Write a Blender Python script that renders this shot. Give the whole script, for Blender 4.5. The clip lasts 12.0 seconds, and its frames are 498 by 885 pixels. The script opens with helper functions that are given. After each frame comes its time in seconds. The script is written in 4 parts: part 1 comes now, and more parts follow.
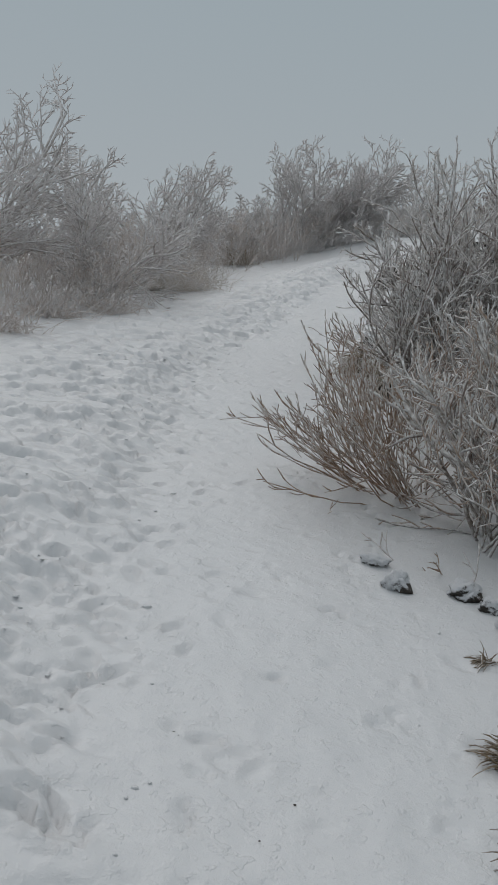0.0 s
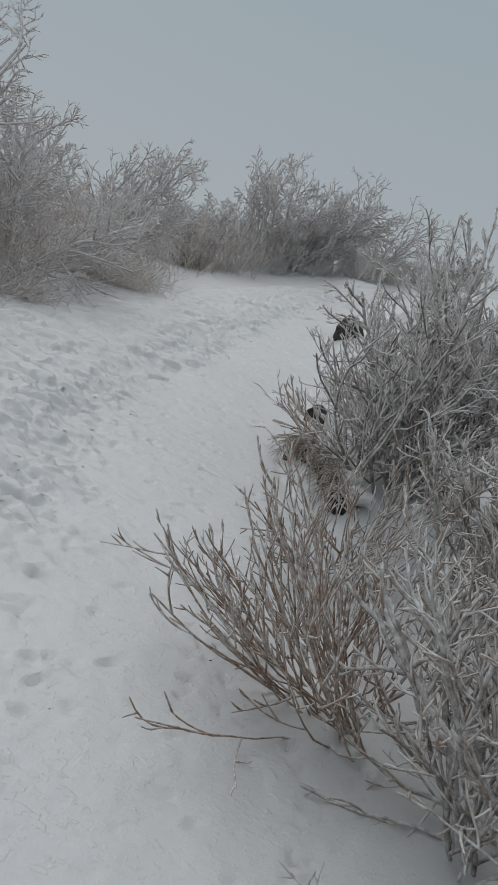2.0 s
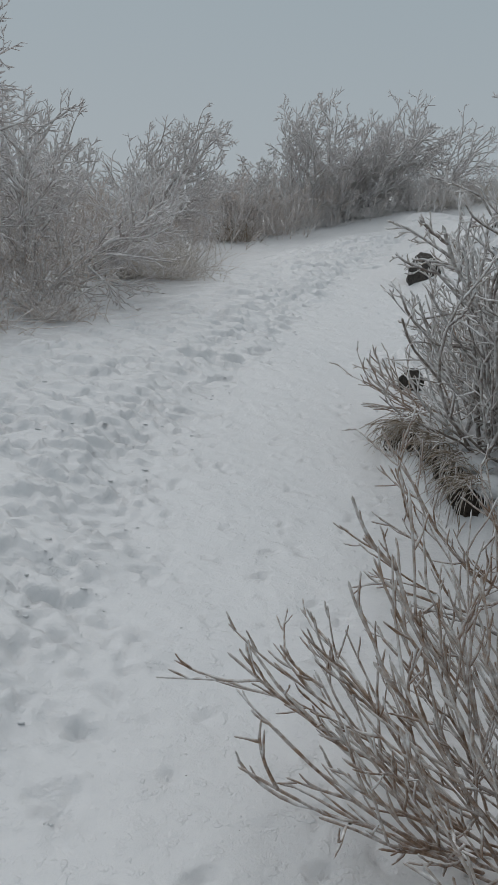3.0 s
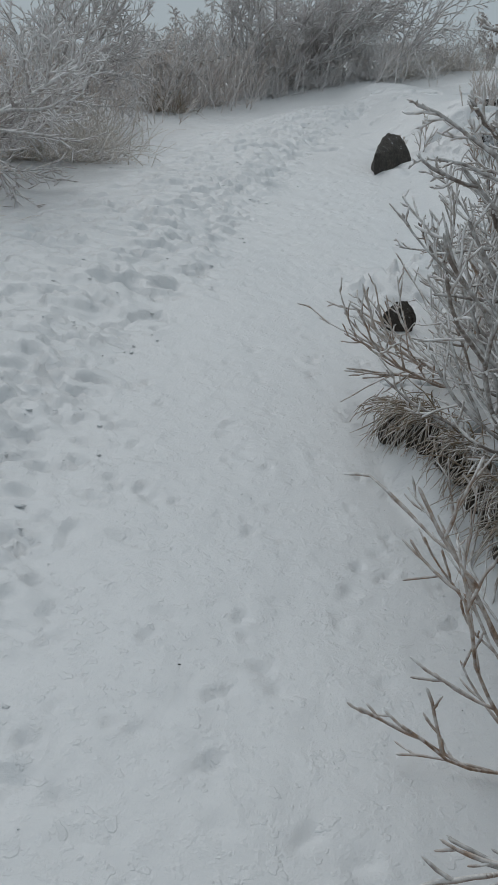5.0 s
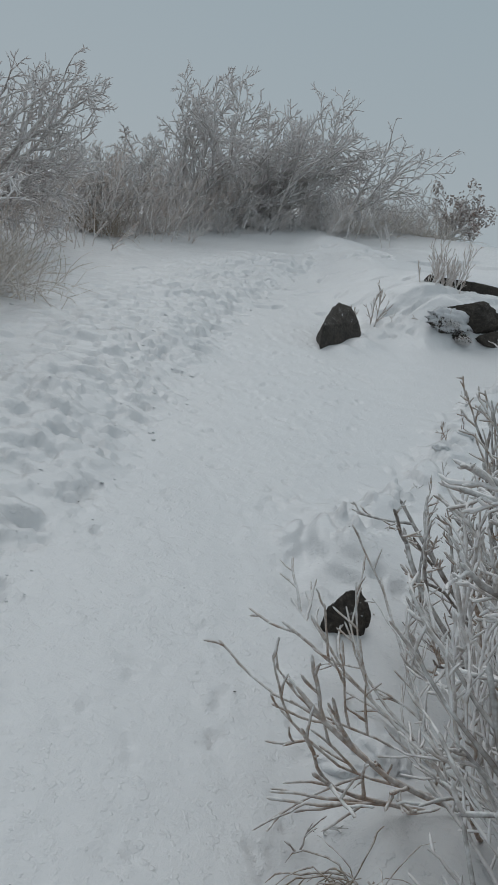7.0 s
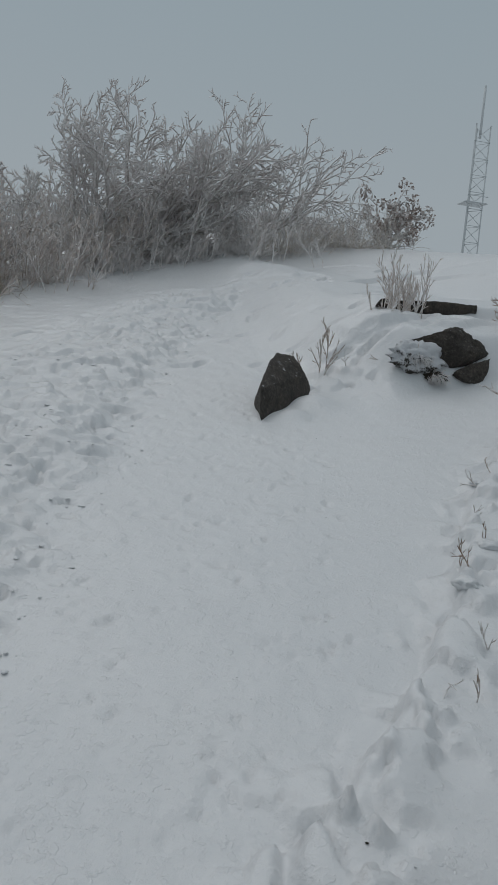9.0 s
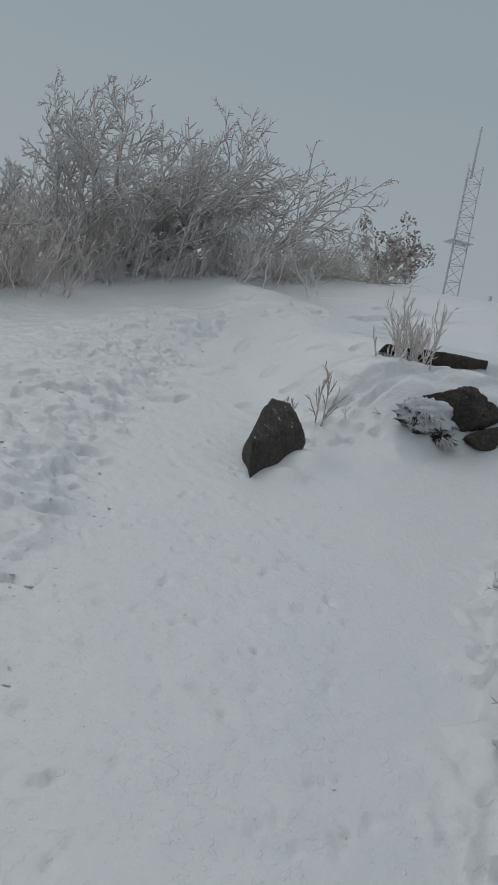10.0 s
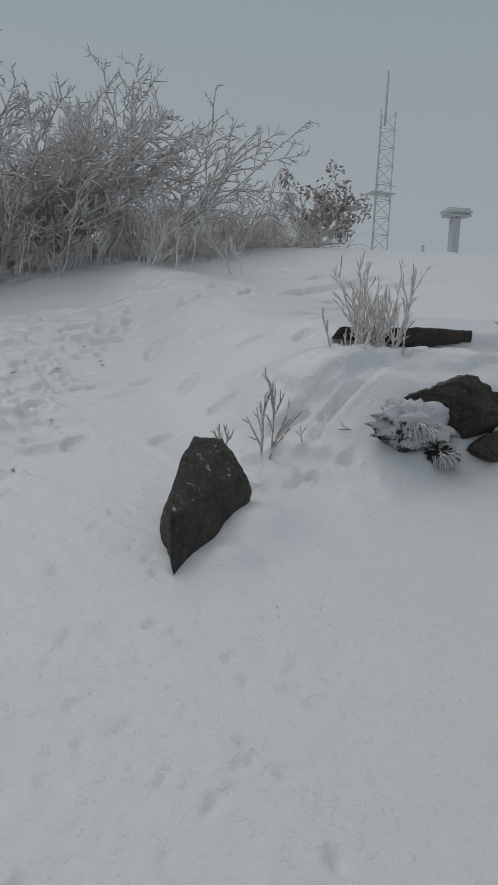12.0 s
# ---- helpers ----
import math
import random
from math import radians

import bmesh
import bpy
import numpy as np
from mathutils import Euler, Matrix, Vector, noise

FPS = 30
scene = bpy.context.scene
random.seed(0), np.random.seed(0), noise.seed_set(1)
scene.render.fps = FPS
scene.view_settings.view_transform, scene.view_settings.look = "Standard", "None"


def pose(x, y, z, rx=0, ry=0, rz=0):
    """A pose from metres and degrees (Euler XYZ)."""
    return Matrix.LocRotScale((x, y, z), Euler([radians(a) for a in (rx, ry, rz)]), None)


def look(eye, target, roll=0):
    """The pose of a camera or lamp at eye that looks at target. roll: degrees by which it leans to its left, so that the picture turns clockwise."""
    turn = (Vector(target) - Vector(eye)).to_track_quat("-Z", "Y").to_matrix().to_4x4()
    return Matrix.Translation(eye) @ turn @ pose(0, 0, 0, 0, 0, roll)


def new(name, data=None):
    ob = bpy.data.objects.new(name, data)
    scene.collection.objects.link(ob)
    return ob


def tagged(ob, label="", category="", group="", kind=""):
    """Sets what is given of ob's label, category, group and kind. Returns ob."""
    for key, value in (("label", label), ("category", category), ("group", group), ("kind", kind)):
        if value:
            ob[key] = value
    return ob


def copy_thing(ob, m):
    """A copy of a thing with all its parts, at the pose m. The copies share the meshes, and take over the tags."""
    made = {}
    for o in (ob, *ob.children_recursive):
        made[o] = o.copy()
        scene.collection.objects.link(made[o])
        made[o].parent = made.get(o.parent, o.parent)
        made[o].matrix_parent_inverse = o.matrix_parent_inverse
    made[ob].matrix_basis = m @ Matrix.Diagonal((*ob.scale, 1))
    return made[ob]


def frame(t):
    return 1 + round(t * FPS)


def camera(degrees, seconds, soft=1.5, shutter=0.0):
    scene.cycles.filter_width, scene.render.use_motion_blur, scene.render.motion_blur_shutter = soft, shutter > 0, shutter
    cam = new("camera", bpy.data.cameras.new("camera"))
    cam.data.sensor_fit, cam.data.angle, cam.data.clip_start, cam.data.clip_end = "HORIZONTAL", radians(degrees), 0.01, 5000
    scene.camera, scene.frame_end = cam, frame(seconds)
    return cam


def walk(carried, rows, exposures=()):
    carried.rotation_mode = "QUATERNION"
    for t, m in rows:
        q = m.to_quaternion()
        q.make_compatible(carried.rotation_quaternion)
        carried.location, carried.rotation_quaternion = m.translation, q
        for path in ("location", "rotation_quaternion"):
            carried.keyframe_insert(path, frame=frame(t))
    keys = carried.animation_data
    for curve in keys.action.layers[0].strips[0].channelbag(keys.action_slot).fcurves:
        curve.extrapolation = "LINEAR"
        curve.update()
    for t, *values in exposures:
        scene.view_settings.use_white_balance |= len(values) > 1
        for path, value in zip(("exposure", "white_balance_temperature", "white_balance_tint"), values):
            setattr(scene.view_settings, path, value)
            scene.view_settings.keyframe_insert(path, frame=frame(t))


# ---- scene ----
cam = camera(33.4, 12.0)
METRES, EYE, TILT, LEAN, TURN = 10.2, 1.5, -4.0, -2.5, 0.0
ROWS = [
    (0.0, 0.0, 0.0, 0.0, -0.0, 0.0, 0.0),
    (0.5, -0.0106, 0.0359, 0.0191, -0.12, 0.66, -8.87),
    (1.0, -0.003, 0.0681, 0.0233, -3.89, 1.34, -8.69),
    (1.5, 0.0101, 0.0992, 0.041, -8.85, 1.94, -7.36),
    (2.0, -0.0038, 0.1414, 0.0518, -6.21, 0.67, -13.31),
    (2.5, -0.0058, 0.1867, 0.0573, -0.72, -1.55, -9.23),
    (3.0, 0.0048, 0.2342, 0.0735, 0.02, -2.5, -1.41),
    (5.0, 0.0037, 0.373, 0.1062, -4.39, -10.61, -1.93),
    (5.5, -0.0091, 0.3982, 0.1286, -3.57, -6.95, -10.19),
    (6.0, 0.005, 0.4392, 0.1322, -6.63, -6.55, -4.78),
    (6.5, 0.0141, 0.4725, 0.1418, -9.33, -5.85, -3.57),
    (7.0, 0.0168, 0.5084, 0.1638, -9.5, -2.92, -9.49),
    (9.0, 0.0546, 0.6804, 0.2136, -13.34, -1.27, -2.15),
    (9.5, 0.0495, 0.7203, 0.227, -15.04, -0.77, -7.83),
    (10.0, 0.0559, 0.7552, 0.2362, -15.92, -0.08, -7.45),
    (10.5, 0.0825, 0.793, 0.2493, -17.7, 0.2, -0.74),
    (11.0, 0.0879, 0.8293, 0.2534, -18.5, -0.01, -2.39),
    (11.5, 0.0907, 0.8697, 0.2666, -19.67, -0.88, -4.84),
    (12.0, 0.1116, 0.9094, 0.2713, -19.6, -1.58, 0.33),
]
SIGHTS = [                            # seconds, eye, the way it looks, lean
    (3.2, (0.0235, 2.62, 2.127), (0.0689, 0.9916, -0.1091), 4.35),
    (4.8, (0.022, 3.714, 2.316), (0.1205, 0.957, -0.260), 4.5),
    (7.2, (0.172, 5.467, 2.790), (0.1965, 0.974, -0.112), 10.3),
    (8.8, (0.442, 6.949, 3.133), (0.234, 0.9685, -0.0865), 7.8),
]
walk(cam, sorted([(t, look(eye, [a + b for a, b in zip(eye, way)], lean)) for t, eye, way, lean in SIGHTS] + [(t, pose(0, 0, EYE, TILT, LEAN, TURN) @ pose(METRES * x, METRES * y, METRES * z, 90 + pitch, roll, yaw)) for t, x, y, z, yaw, pitch, roll in ROWS], key=lambda row: row[0]),
     exposures=[(0.0, -0.02, 6450, 11), (2.0, 0.02, 6430, 11), (5.0, -0.01, 6230, 8), (7.0, 0.0, 6230, 8), (9.0, -0.18, 6260, 9), (12.0, -0.18, 6320, 10)])

# ---- world, sun, exposure ----
world = bpy.data.worlds.new("overcast_world")
scene.world = world
world.use_nodes = True
wn, wl = world.node_tree.nodes, world.node_tree.links
wn.clear()
w_out = wn.new("ShaderNodeOutputWorld")
w_add = wn.new("ShaderNodeAddShader")
w_fog = wn.new("ShaderNodeBackground")
w_sky = wn.new("ShaderNodeBackground")
sky = wn.new("ShaderNodeTexSky")
sky.sky_type = "NISHITA"
sky.sun_disc = False
SUN_UP, SUN_AZ = 54.0, -22.0          # degrees above the horizon; degrees from +y towards +x
sky.sun_elevation = radians(SUN_UP)
sky.sun_rotation = radians(SUN_AZ)
w_sky.inputs["Strength"].default_value = 0.004
w_co = wn.new("ShaderNodeTexCoord")
w_sep = wn.new("ShaderNodeSeparateXYZ")
w_ramp = wn.new("ShaderNodeValToRGB")
wl.new(w_co.outputs["Generated"], w_sep.inputs[0])
wl.new(w_sep.outputs["Z"], w_ramp.inputs["Fac"])
e = w_ramp.color_ramp.elements
e[0].position, e[0].color = 0.0, (0.345, 0.375, 0.395, 1)
e[1].position, e[1].color = 1.0, (0.62, 0.64, 0.65, 1)
for pos, col in ((0.20, (0.345, 0.378, 0.390, 1)), (0.45, (0.300, 0.355, 0.378, 1)), (0.62, (0.33, 0.38, 0.40, 1))):
    el = e.new(pos)
    el.color = col
wl.new(w_ramp.outputs["Color"], w_fog.inputs["Color"])
wl.new(sky.outputs["Color"], w_sky.inputs["Color"])
wl.new(w_fog.outputs[0], w_add.inputs[0])
wl.new(w_sky.outputs[0], w_add.inputs[1])
wl.new(w_add.outputs[0], w_out.inputs["Surface"])

sun_data = bpy.data.lights.new("sun", "SUN")
sun_data.energy, sun_data.angle, sun_data.color = 0.82, radians(55), (1.0, 0.955, 0.915)
sun = new("sun", sun_data)
_az, _el = radians(SUN_AZ), radians(SUN_UP)
sun.matrix_world = look((20 * math.sin(_az) * math.cos(_el), 20 * math.cos(_az) * math.cos(_el), 20 * math.sin(_el)), (0, 0, 0))


# ---- materials ----
def material(name, rough=0.7):
    m = bpy.data.materials.new(name)
    m.use_nodes = True
    nt = m.node_tree
    b = nt.nodes["Principled BSDF"]
    b.inputs["Roughness"].default_value = rough
    return m, nt, b


def noise_node(nt, scale, detail=4.0, rough=0.55, space="Object"):
    co = nt.nodes.new("ShaderNodeTexCoord")
    n = nt.nodes.new("ShaderNodeTexNoise")
    n.inputs["Scale"].default_value, n.inputs["Detail"].default_value, n.inputs["Roughness"].default_value = scale, detail, rough
    nt.links.new(co.outputs[space], n.inputs["Vector"])
    return n


def ramp_node(nt, source, stops):
    r = nt.nodes.new("ShaderNodeValToRGB")
    els = r.color_ramp.elements
    els[0].position, els[0].color = stops[0][0], (*stops[0][1], 1)
    els[1].position, els[1].color = stops[-1][0], (*stops[-1][1], 1)
    for p, c in stops[1:-1]:
        els.new(p).color = (*c, 1)
    nt.links.new(source, r.inputs["Fac"])
    return r


def mix_colors(nt, fac, a, b):
    m = nt.nodes.new("ShaderNodeMix")
    m.data_type = "RGBA"
    if isinstance(fac, float):
        m.inputs["Factor"].default_value = fac
    else:
        nt.links.new(fac, m.inputs["Factor"])
    for sock, v in ((m.inputs[6], a), (m.inputs[7], b)):
        if isinstance(v, tuple):
            sock.default_value = (*v, 1)
        else:
            nt.links.new(v, sock)
    return m.outputs[2]


def maths(nt, op, a, b):
    n = nt.nodes.new("ShaderNodeMath")
    n.operation = op
    for i, v in enumerate((a, b)):
        if isinstance(v, (int, float)):
            n.inputs[i].default_value = v
        else:
            nt.links.new(v, n.inputs[i])
    return n.outputs[0]


def bump(nt, height, strength, distance, bsdf):
    n = nt.nodes.new("ShaderNodeBump")
    n.inputs["Strength"].default_value, n.inputs["Distance"].default_value = strength, distance
    nt.links.new(height, n.inputs["Height"])
    nt.links.new(n.outputs[0], bsdf.inputs["Normal"])
    return n


def snow_material(name, tint=1.0):
    m, nt, b = material(name, 0.42)
    broad, grain, fine = noise_node(nt, 0.9, 3), noise_node(nt, 52, 8, 0.72), noise_node(nt, 420, 3)
    c1 = ramp_node(nt, broad.outputs[0], ((0.3, (0.735 * tint, 0.75 * tint, 0.77 * tint)), (0.7, (0.785 * tint, 0.79 * tint, 0.80 * tint))))
    c2 = ramp_node(nt, grain.outputs[0], ((0.25, (0.71 * tint, 0.725 * tint, 0.75 * tint)), (0.6, (0.795 * tint, 0.80 * tint, 0.805 * tint))))
    nt.links.new(mix_colors(nt, 0.5, c1.outputs[0], c2.outputs[0]), b.inputs["Base Color"])
    b.inputs["Specular IOR Level"].default_value = 0.8
    b.inputs["Sheen Weight"].default_value, b.inputs["Sheen Roughness"].default_value = 0.5, 0.35
    chips = noise_node(nt, 13, 5, 0.6)
    crisp = ramp_node(nt, chips.outputs[0], ((0.50, (0, 0, 0)), (0.72, (1, 1, 1))))
    h = maths(nt, "ADD", maths(nt, "MULTIPLY", grain.outputs[0], 0.5), maths(nt, "MULTIPLY", fine.outputs[0], 0.15))
    h = maths(nt, "ADD", h, maths(nt, "MULTIPLY", crisp.outputs[0], 0.35))
    chips2 = noise_node(nt, 29, 4, 0.6)
    crisp2 = ramp_node(nt, chips2.outputs[0], ((0.54, (0, 0, 0)), (0.66, (1, 1, 1))))
    h = maths(nt, "ADD", h, maths(nt, "MULTIPLY", crisp2.outputs[0], 0.35))
    flake, patchy = noise_node(nt, 24, 3, 0.5), noise_node(nt, 2.2, 3, 0.6)
    cut = maths(nt, "ADD", flake.outputs[0], maths(nt, "MULTIPLY", patchy.outputs[0], 0.35))
    sharp = ramp_node(nt, cut, ((0.80, (0, 0, 0)), (0.835, (1, 1, 1))))
    h = maths(nt, "ADD", h, maths(nt, "MULTIPLY", sharp.outputs[0], 0.5))
    bump(nt, h, 0.42, 0.010, b)
    return m


def frosted_material(name, bark_dark, bark_light, rime, cover, grain=60.0):
    """Bark that carries rime on its upper and windward side, in broken patches. cover: 0 bare to 1 all white."""
    m, nt, b = material(name, 0.75)
    bark = noise_node(nt, grain, 5)
    patch = noise_node(nt, 34, 5, 0.6)
    broad = noise_node(nt, 3.0, 2)
    geo = nt.nodes.new("ShaderNodeNewGeometry")
    dot = nt.nodes.new("ShaderNodeVectorMath")
    dot.operation = "DOT_PRODUCT"
    dot.inputs[1].default_value = (-0.62, -0.10, 0.72)
    nt.links.new(geo.outputs["Normal"], dot.inputs[0])
    side = maths(nt, "MULTIPLY", dot.outputs["Value"], 0.34)
    f = maths(nt, "ADD", side, maths(nt, "MULTIPLY", maths(nt, "SUBTRACT", patch.outputs[0], 0.5), 1.3))
    f = maths(nt, "ADD", f, maths(nt, "MULTIPLY", maths(nt, "SUBTRACT", broad.outputs[0], 0.5), 0.8))
    f = maths(nt, "ADD", f, cover)
    fac = ramp_node(nt, f, ((0.22, (0, 0, 0)), (0.82, (1, 1, 1))))
    base = ramp_node(nt, bark.outputs[0], ((0.3, bark_dark), (0.7, bark_light)))
    white = ramp_node(nt, patch.outputs[0], ((0.3, tuple(0.80 * c for c in rime)), (0.65, rime)))
    nt.links.new(mix_colors(nt, fac.outputs[0], base.outputs[0], white.outputs[0]), b.inputs["Base Color"])
    b.inputs["Specular IOR Level"].default_value = 0.3
    bump(nt, maths(nt, "ADD", patch.outputs[0], maths(nt, "MULTIPLY", bark.outputs[0], 0.5)), 0.6, 0.006, b)
    return m


def rock_material(name, snowy=0.0):
    m, nt, b = material(name, 0.8)
    n1, n2, n3 = noise_node(nt, 5, 6, 0.65), noise_node(nt, 45, 6, 0.7), noise_node(nt, 160, 4)
    c = ramp_node(nt, n1.outputs[0], ((0.30, (0.022, 0.018, 0.015)), (0.5, (0.054, 0.044, 0.036)), (0.72, (0.115, 0.090, 0.068))))
    speck = ramp_node(nt, n2.outputs[0], ((0.40, (0.016, 0.014, 0.013)), (0.58, (0.075, 0.066, 0.055)), (0.74, (0.30, 0.27, 0.23))))
    col = mix_colors(nt, 0.5, c.outputs[0], speck.outputs[0])
    dust = noise_node(nt, 16, 7, 0.75)
    geo = nt.nodes.new("ShaderNodeNewGeometry")
    sep = nt.nodes.new("ShaderNodeSeparateXYZ")
    nt.links.new(geo.outputs["Normal"], sep.inputs[0])
    f = maths(nt, "ADD", maths(nt, "MULTIPLY", sep.outputs["Z"], 0.20), dust.outputs[0])
    fac = ramp_node(nt, maths(nt, "ADD", f, snowy), ((0.75, (0, 0, 0)), (0.86, (1, 1, 1))))
    nt.links.new(mix_colors(nt, fac.outputs[0], col, (0.74, 0.75, 0.77)), b.inputs["Base Color"])
    bump(nt, maths(nt, "ADD", n2.outputs[0], maths(nt, "MULTIPLY", n3.outputs[0], 0.4)), 0.9, 0.02, b)
    return m


def plain_material(name, a, b_col, scale, rough=0.7, relief=0.004):
    m, nt, b = material(name, rough)
    n = noise_node(nt, scale, 5, 0.6)
    nt.links.new(ramp_node(nt, n.outputs[0], ((0.3, a), (0.7, b_col))).outputs[0], b.inputs["Base Color"])
    bump(nt, n.outputs[0], 0.5, relief, b)
    return m


RIME = (0.86, 0.84, 0.835)
RIME_THIN = (0.78, 0.775, 0.77)
M_SNOW = snow_material("snow", 0.855)
M_CLOD = snow_material("icy_snow", 0.88)
M_BROWN = frosted_material("brown_bark_rime", (0.17, 0.105, 0.07), (0.44, 0.315, 0.23), RIME_THIN, 0.41)
M_GREY = frosted_material("grey_bark_rime", (0.26, 0.21, 0.175), (0.52, 0.445, 0.385), RIME, 0.62)
M_WARM = frosted_material("warm_grey_bark_rime", (0.24, 0.165, 0.12), (0.54, 0.415, 0.325), RIME_THIN, 0.49)
# Far barks: real rime, with fog haze painted in as paler bark colours
M_TREE = frosted_material("tree_bark_rime_haze", (0.27, 0.24, 0.222), (0.46, 0.415, 0.385), RIME, 0.60)
M_FAR = frosted_material("far_bark_rime_haze", (0.46, 0.395, 0.37), (0.62, 0.55, 0.525), RIME, 0.68)
M_THICKET = frosted_material("thicket_rime_haze", (0.44, 0.345, 0.285), (0.62, 0.51, 0.44), RIME, 0.56)
M_HEDGE = frosted_material("hedge_rime_haze", (0.46, 0.385, 0.34), (0.64, 0.56, 0.51), RIME, 0.60)
M_STRAW = frosted_material("straw_rime", (0.13, 0.09, 0.055), (0.38, 0.29, 0.19), RIME, 0.26, 90.0)
M_PALE_STRAW = frosted_material("pale_straw_rime", (0.44, 0.36, 0.28), (0.64, 0.56, 0.46), RIME, 0.52, 90.0)
M_SOIL = plain_material("dark_soil", (0.016, 0.012, 0.009), (0.055, 0.042, 0.030), 40, 0.9, 0.02)
M_ROCK = rock_material("dark_rock")
M_CRUST = rock_material("crusted_stone", 0.27)
M_CLUMP = rock_material("rimed_clump", 0.40)
M_TRUNK = frosted_material("dark_stem_rime", (0.13, 0.105, 0.088), (0.29, 0.24, 0.205), RIME_THIN, 0.45)
M_ROCK_SNOWY = rock_material("dark_rock_snow", 0.06)
# Withered brown lightened so the leaf colour carries fog haze
M_LEAF = frosted_material("withered_leaf_rime_haze", (0.25, 0.185, 0.155), (0.40, 0.31, 0.265), RIME, 0.47, 30.0)
# Post wood lightened towards the sky grey, haze as base colour
M_POST = plain_material("haze_toned_post", (0.49, 0.505, 0.515), (0.54, 0.555, 0.565), 6, 0.8)
# Mast grey set close to the sky colour to paint in the fog
M_MAST = plain_material("haze_toned_steel", (0.555, 0.58, 0.59), (0.58, 0.605, 0.615), 2, 0.8)


# ---- mesh helpers ----
def mesh_of(name, verts, faces, smooth=True):
    """A mesh from an array of vertices and a list of face arrays (n x 3 or n x 4)."""
    me = bpy.data.meshes.new(name)
    verts = np.asarray(verts, np.float32)
    me.vertices.add(len(verts))
    me.vertices.foreach_set("co", verts.ravel())
    faces = [np.asarray(f, np.int32) for f in faces if len(f)]
    loops = np.concatenate([f.ravel() for f in faces])
    sizes = np.concatenate([np.full(len(f), f.shape[1], np.int32) for f in faces])
    me.loops.add(len(loops))
    me.loops.foreach_set("vertex_index", loops)
    me.polygons.add(len(sizes))
    me.polygons.foreach_set("loop_start", np.concatenate([[0], np.cumsum(sizes)[:-1]]).astype(np.int32))
    me.polygons.foreach_set("use_smooth", np.full(len(sizes), smooth))
    me.update(calc_edges=True)
    me.validate()
    return me


def part(name, me, mat, parent=None, label=""):
    ob = new(name, me)
    me.materials.append(mat)
    if parent is not None:
        ob.parent = parent
    if label:
        tagged(ob, label)
    return ob


def from_bm(name, bm, smooth=True):
    me = bpy.data.meshes.new(name)
    for f in bm.faces:
        f.smooth = smooth
    bm.to_mesh(me)
    bm.free()
    return me


def unit(v):
    return v / (np.linalg.norm(v, axis=-1, keepdims=True) + 1e-9)


def tubes(groups, sides):
    """One surface for groups of branches: each group is (points B x N x 3, radii B x N)."""
    all_v, all_f, base = [], [], 0
    ang = np.arange(sides) * 2 * np.pi / sides
    for pts, rad in groups:
        bn, n = rad.shape
        axis = unit(pts[:, -1] - pts[:, 0])
        ref = np.where(np.abs(axis[:, 2:3]) > 0.8, np.array([[1.0, 0, 0]]), np.array([[0, 0, 1.0]]))
        u = unit(np.cross(axis, ref))
        w = np.cross(axis, u)
        ring = np.cos(ang)[None, :, None] * u[:, None] + np.sin(ang)[None, :, None] * w[:, None]
        v = pts[:, :, None] + ring[:, None] * rad[:, :, None, None]
        all_v.append(v.reshape(-1, 3))
        i = (np.arange(bn)[:, None, None] * n + np.arange(n - 1)[None, :, None]) * sides
        k = np.arange(sides)[None, None, :]
        k2 = (k + 1) % sides
        all_f.append((np.stack([i + k, i + k2, i + sides + k2, i + sides + k], -1) + base).reshape(-1, 4))
        base += bn * n * sides
    return np.concatenate(all_v), [np.concatenate(all_f)]


def grow(rng, p, d, length, radius, level, spec, out):
    """A bent, tapering branch with its side branches, in out[level]."""
    n = spec.get("segs", (8, 6, 5, 3))[level]
    step = length / (n - 1)
    pts = [p]
    dirs = [d]
    lift, wind, wob = spec.get("up", 0.05), spec.get("wind", 0.0), spec.get("wob", 0.13)
    if "ups" in spec:
        lift = spec["ups"][level]
    for _ in range(n - 1):
        d = d + rng.normal(0, wob, 3)
        d[2] += lift
        d[0] += wind
        d = d / math.sqrt(d @ d)
        p = p + d * step
        pts.append(p)
        dirs.append(d)
    taper = np.linspace(1, spec.get("tip", 0.5), n) * rng.uniform(0.78, 1.22, n)
    pts.append(p + d * radius * 1.5)
    rad = np.append(radius * taper, radius * 0.12)
    out[level].append((np.array(pts), rad))
    kids = spec["kids"]
    if level >= len(kids):
        return
    lo = spec.get("bare", 0.3) if level == 0 else 0.2
    count = max(1, int(round(kids[level] * rng.uniform(0.75, 1.25))))
    for c in range(count):
        s = lo + (1 - lo) * (c + rng.uniform(0, 1)) / count
        x = s * (n - 1)
        j = min(int(x), n - 2)
        q = pts[j] + (pts[j + 1] - pts[j]) * (x - j)
        a = dirs[j]
        side = np.cross(a, rng.normal(0, 1, 3))
        side = side / (math.sqrt(side @ side) + 1e-9)
        th = rng.normal(spec.get("fork", 0.7), 0.15)
        dd = a * math.cos(th) + side * math.sin(th)
        ll = length * spec.get("ratio", 0.5) * (spec.get("even", 1.15) - (0.15 if "even" in spec else 0.55) * s) * rng.uniform(0.7, 1.25)
        grow(rng, q, dd, ll, max(radius * spec.get("thin", 0.62), spec.get("rmin", 0.0025)), level + 1, spec, out)


TIPS = []                             # twig ends of the shrub built last


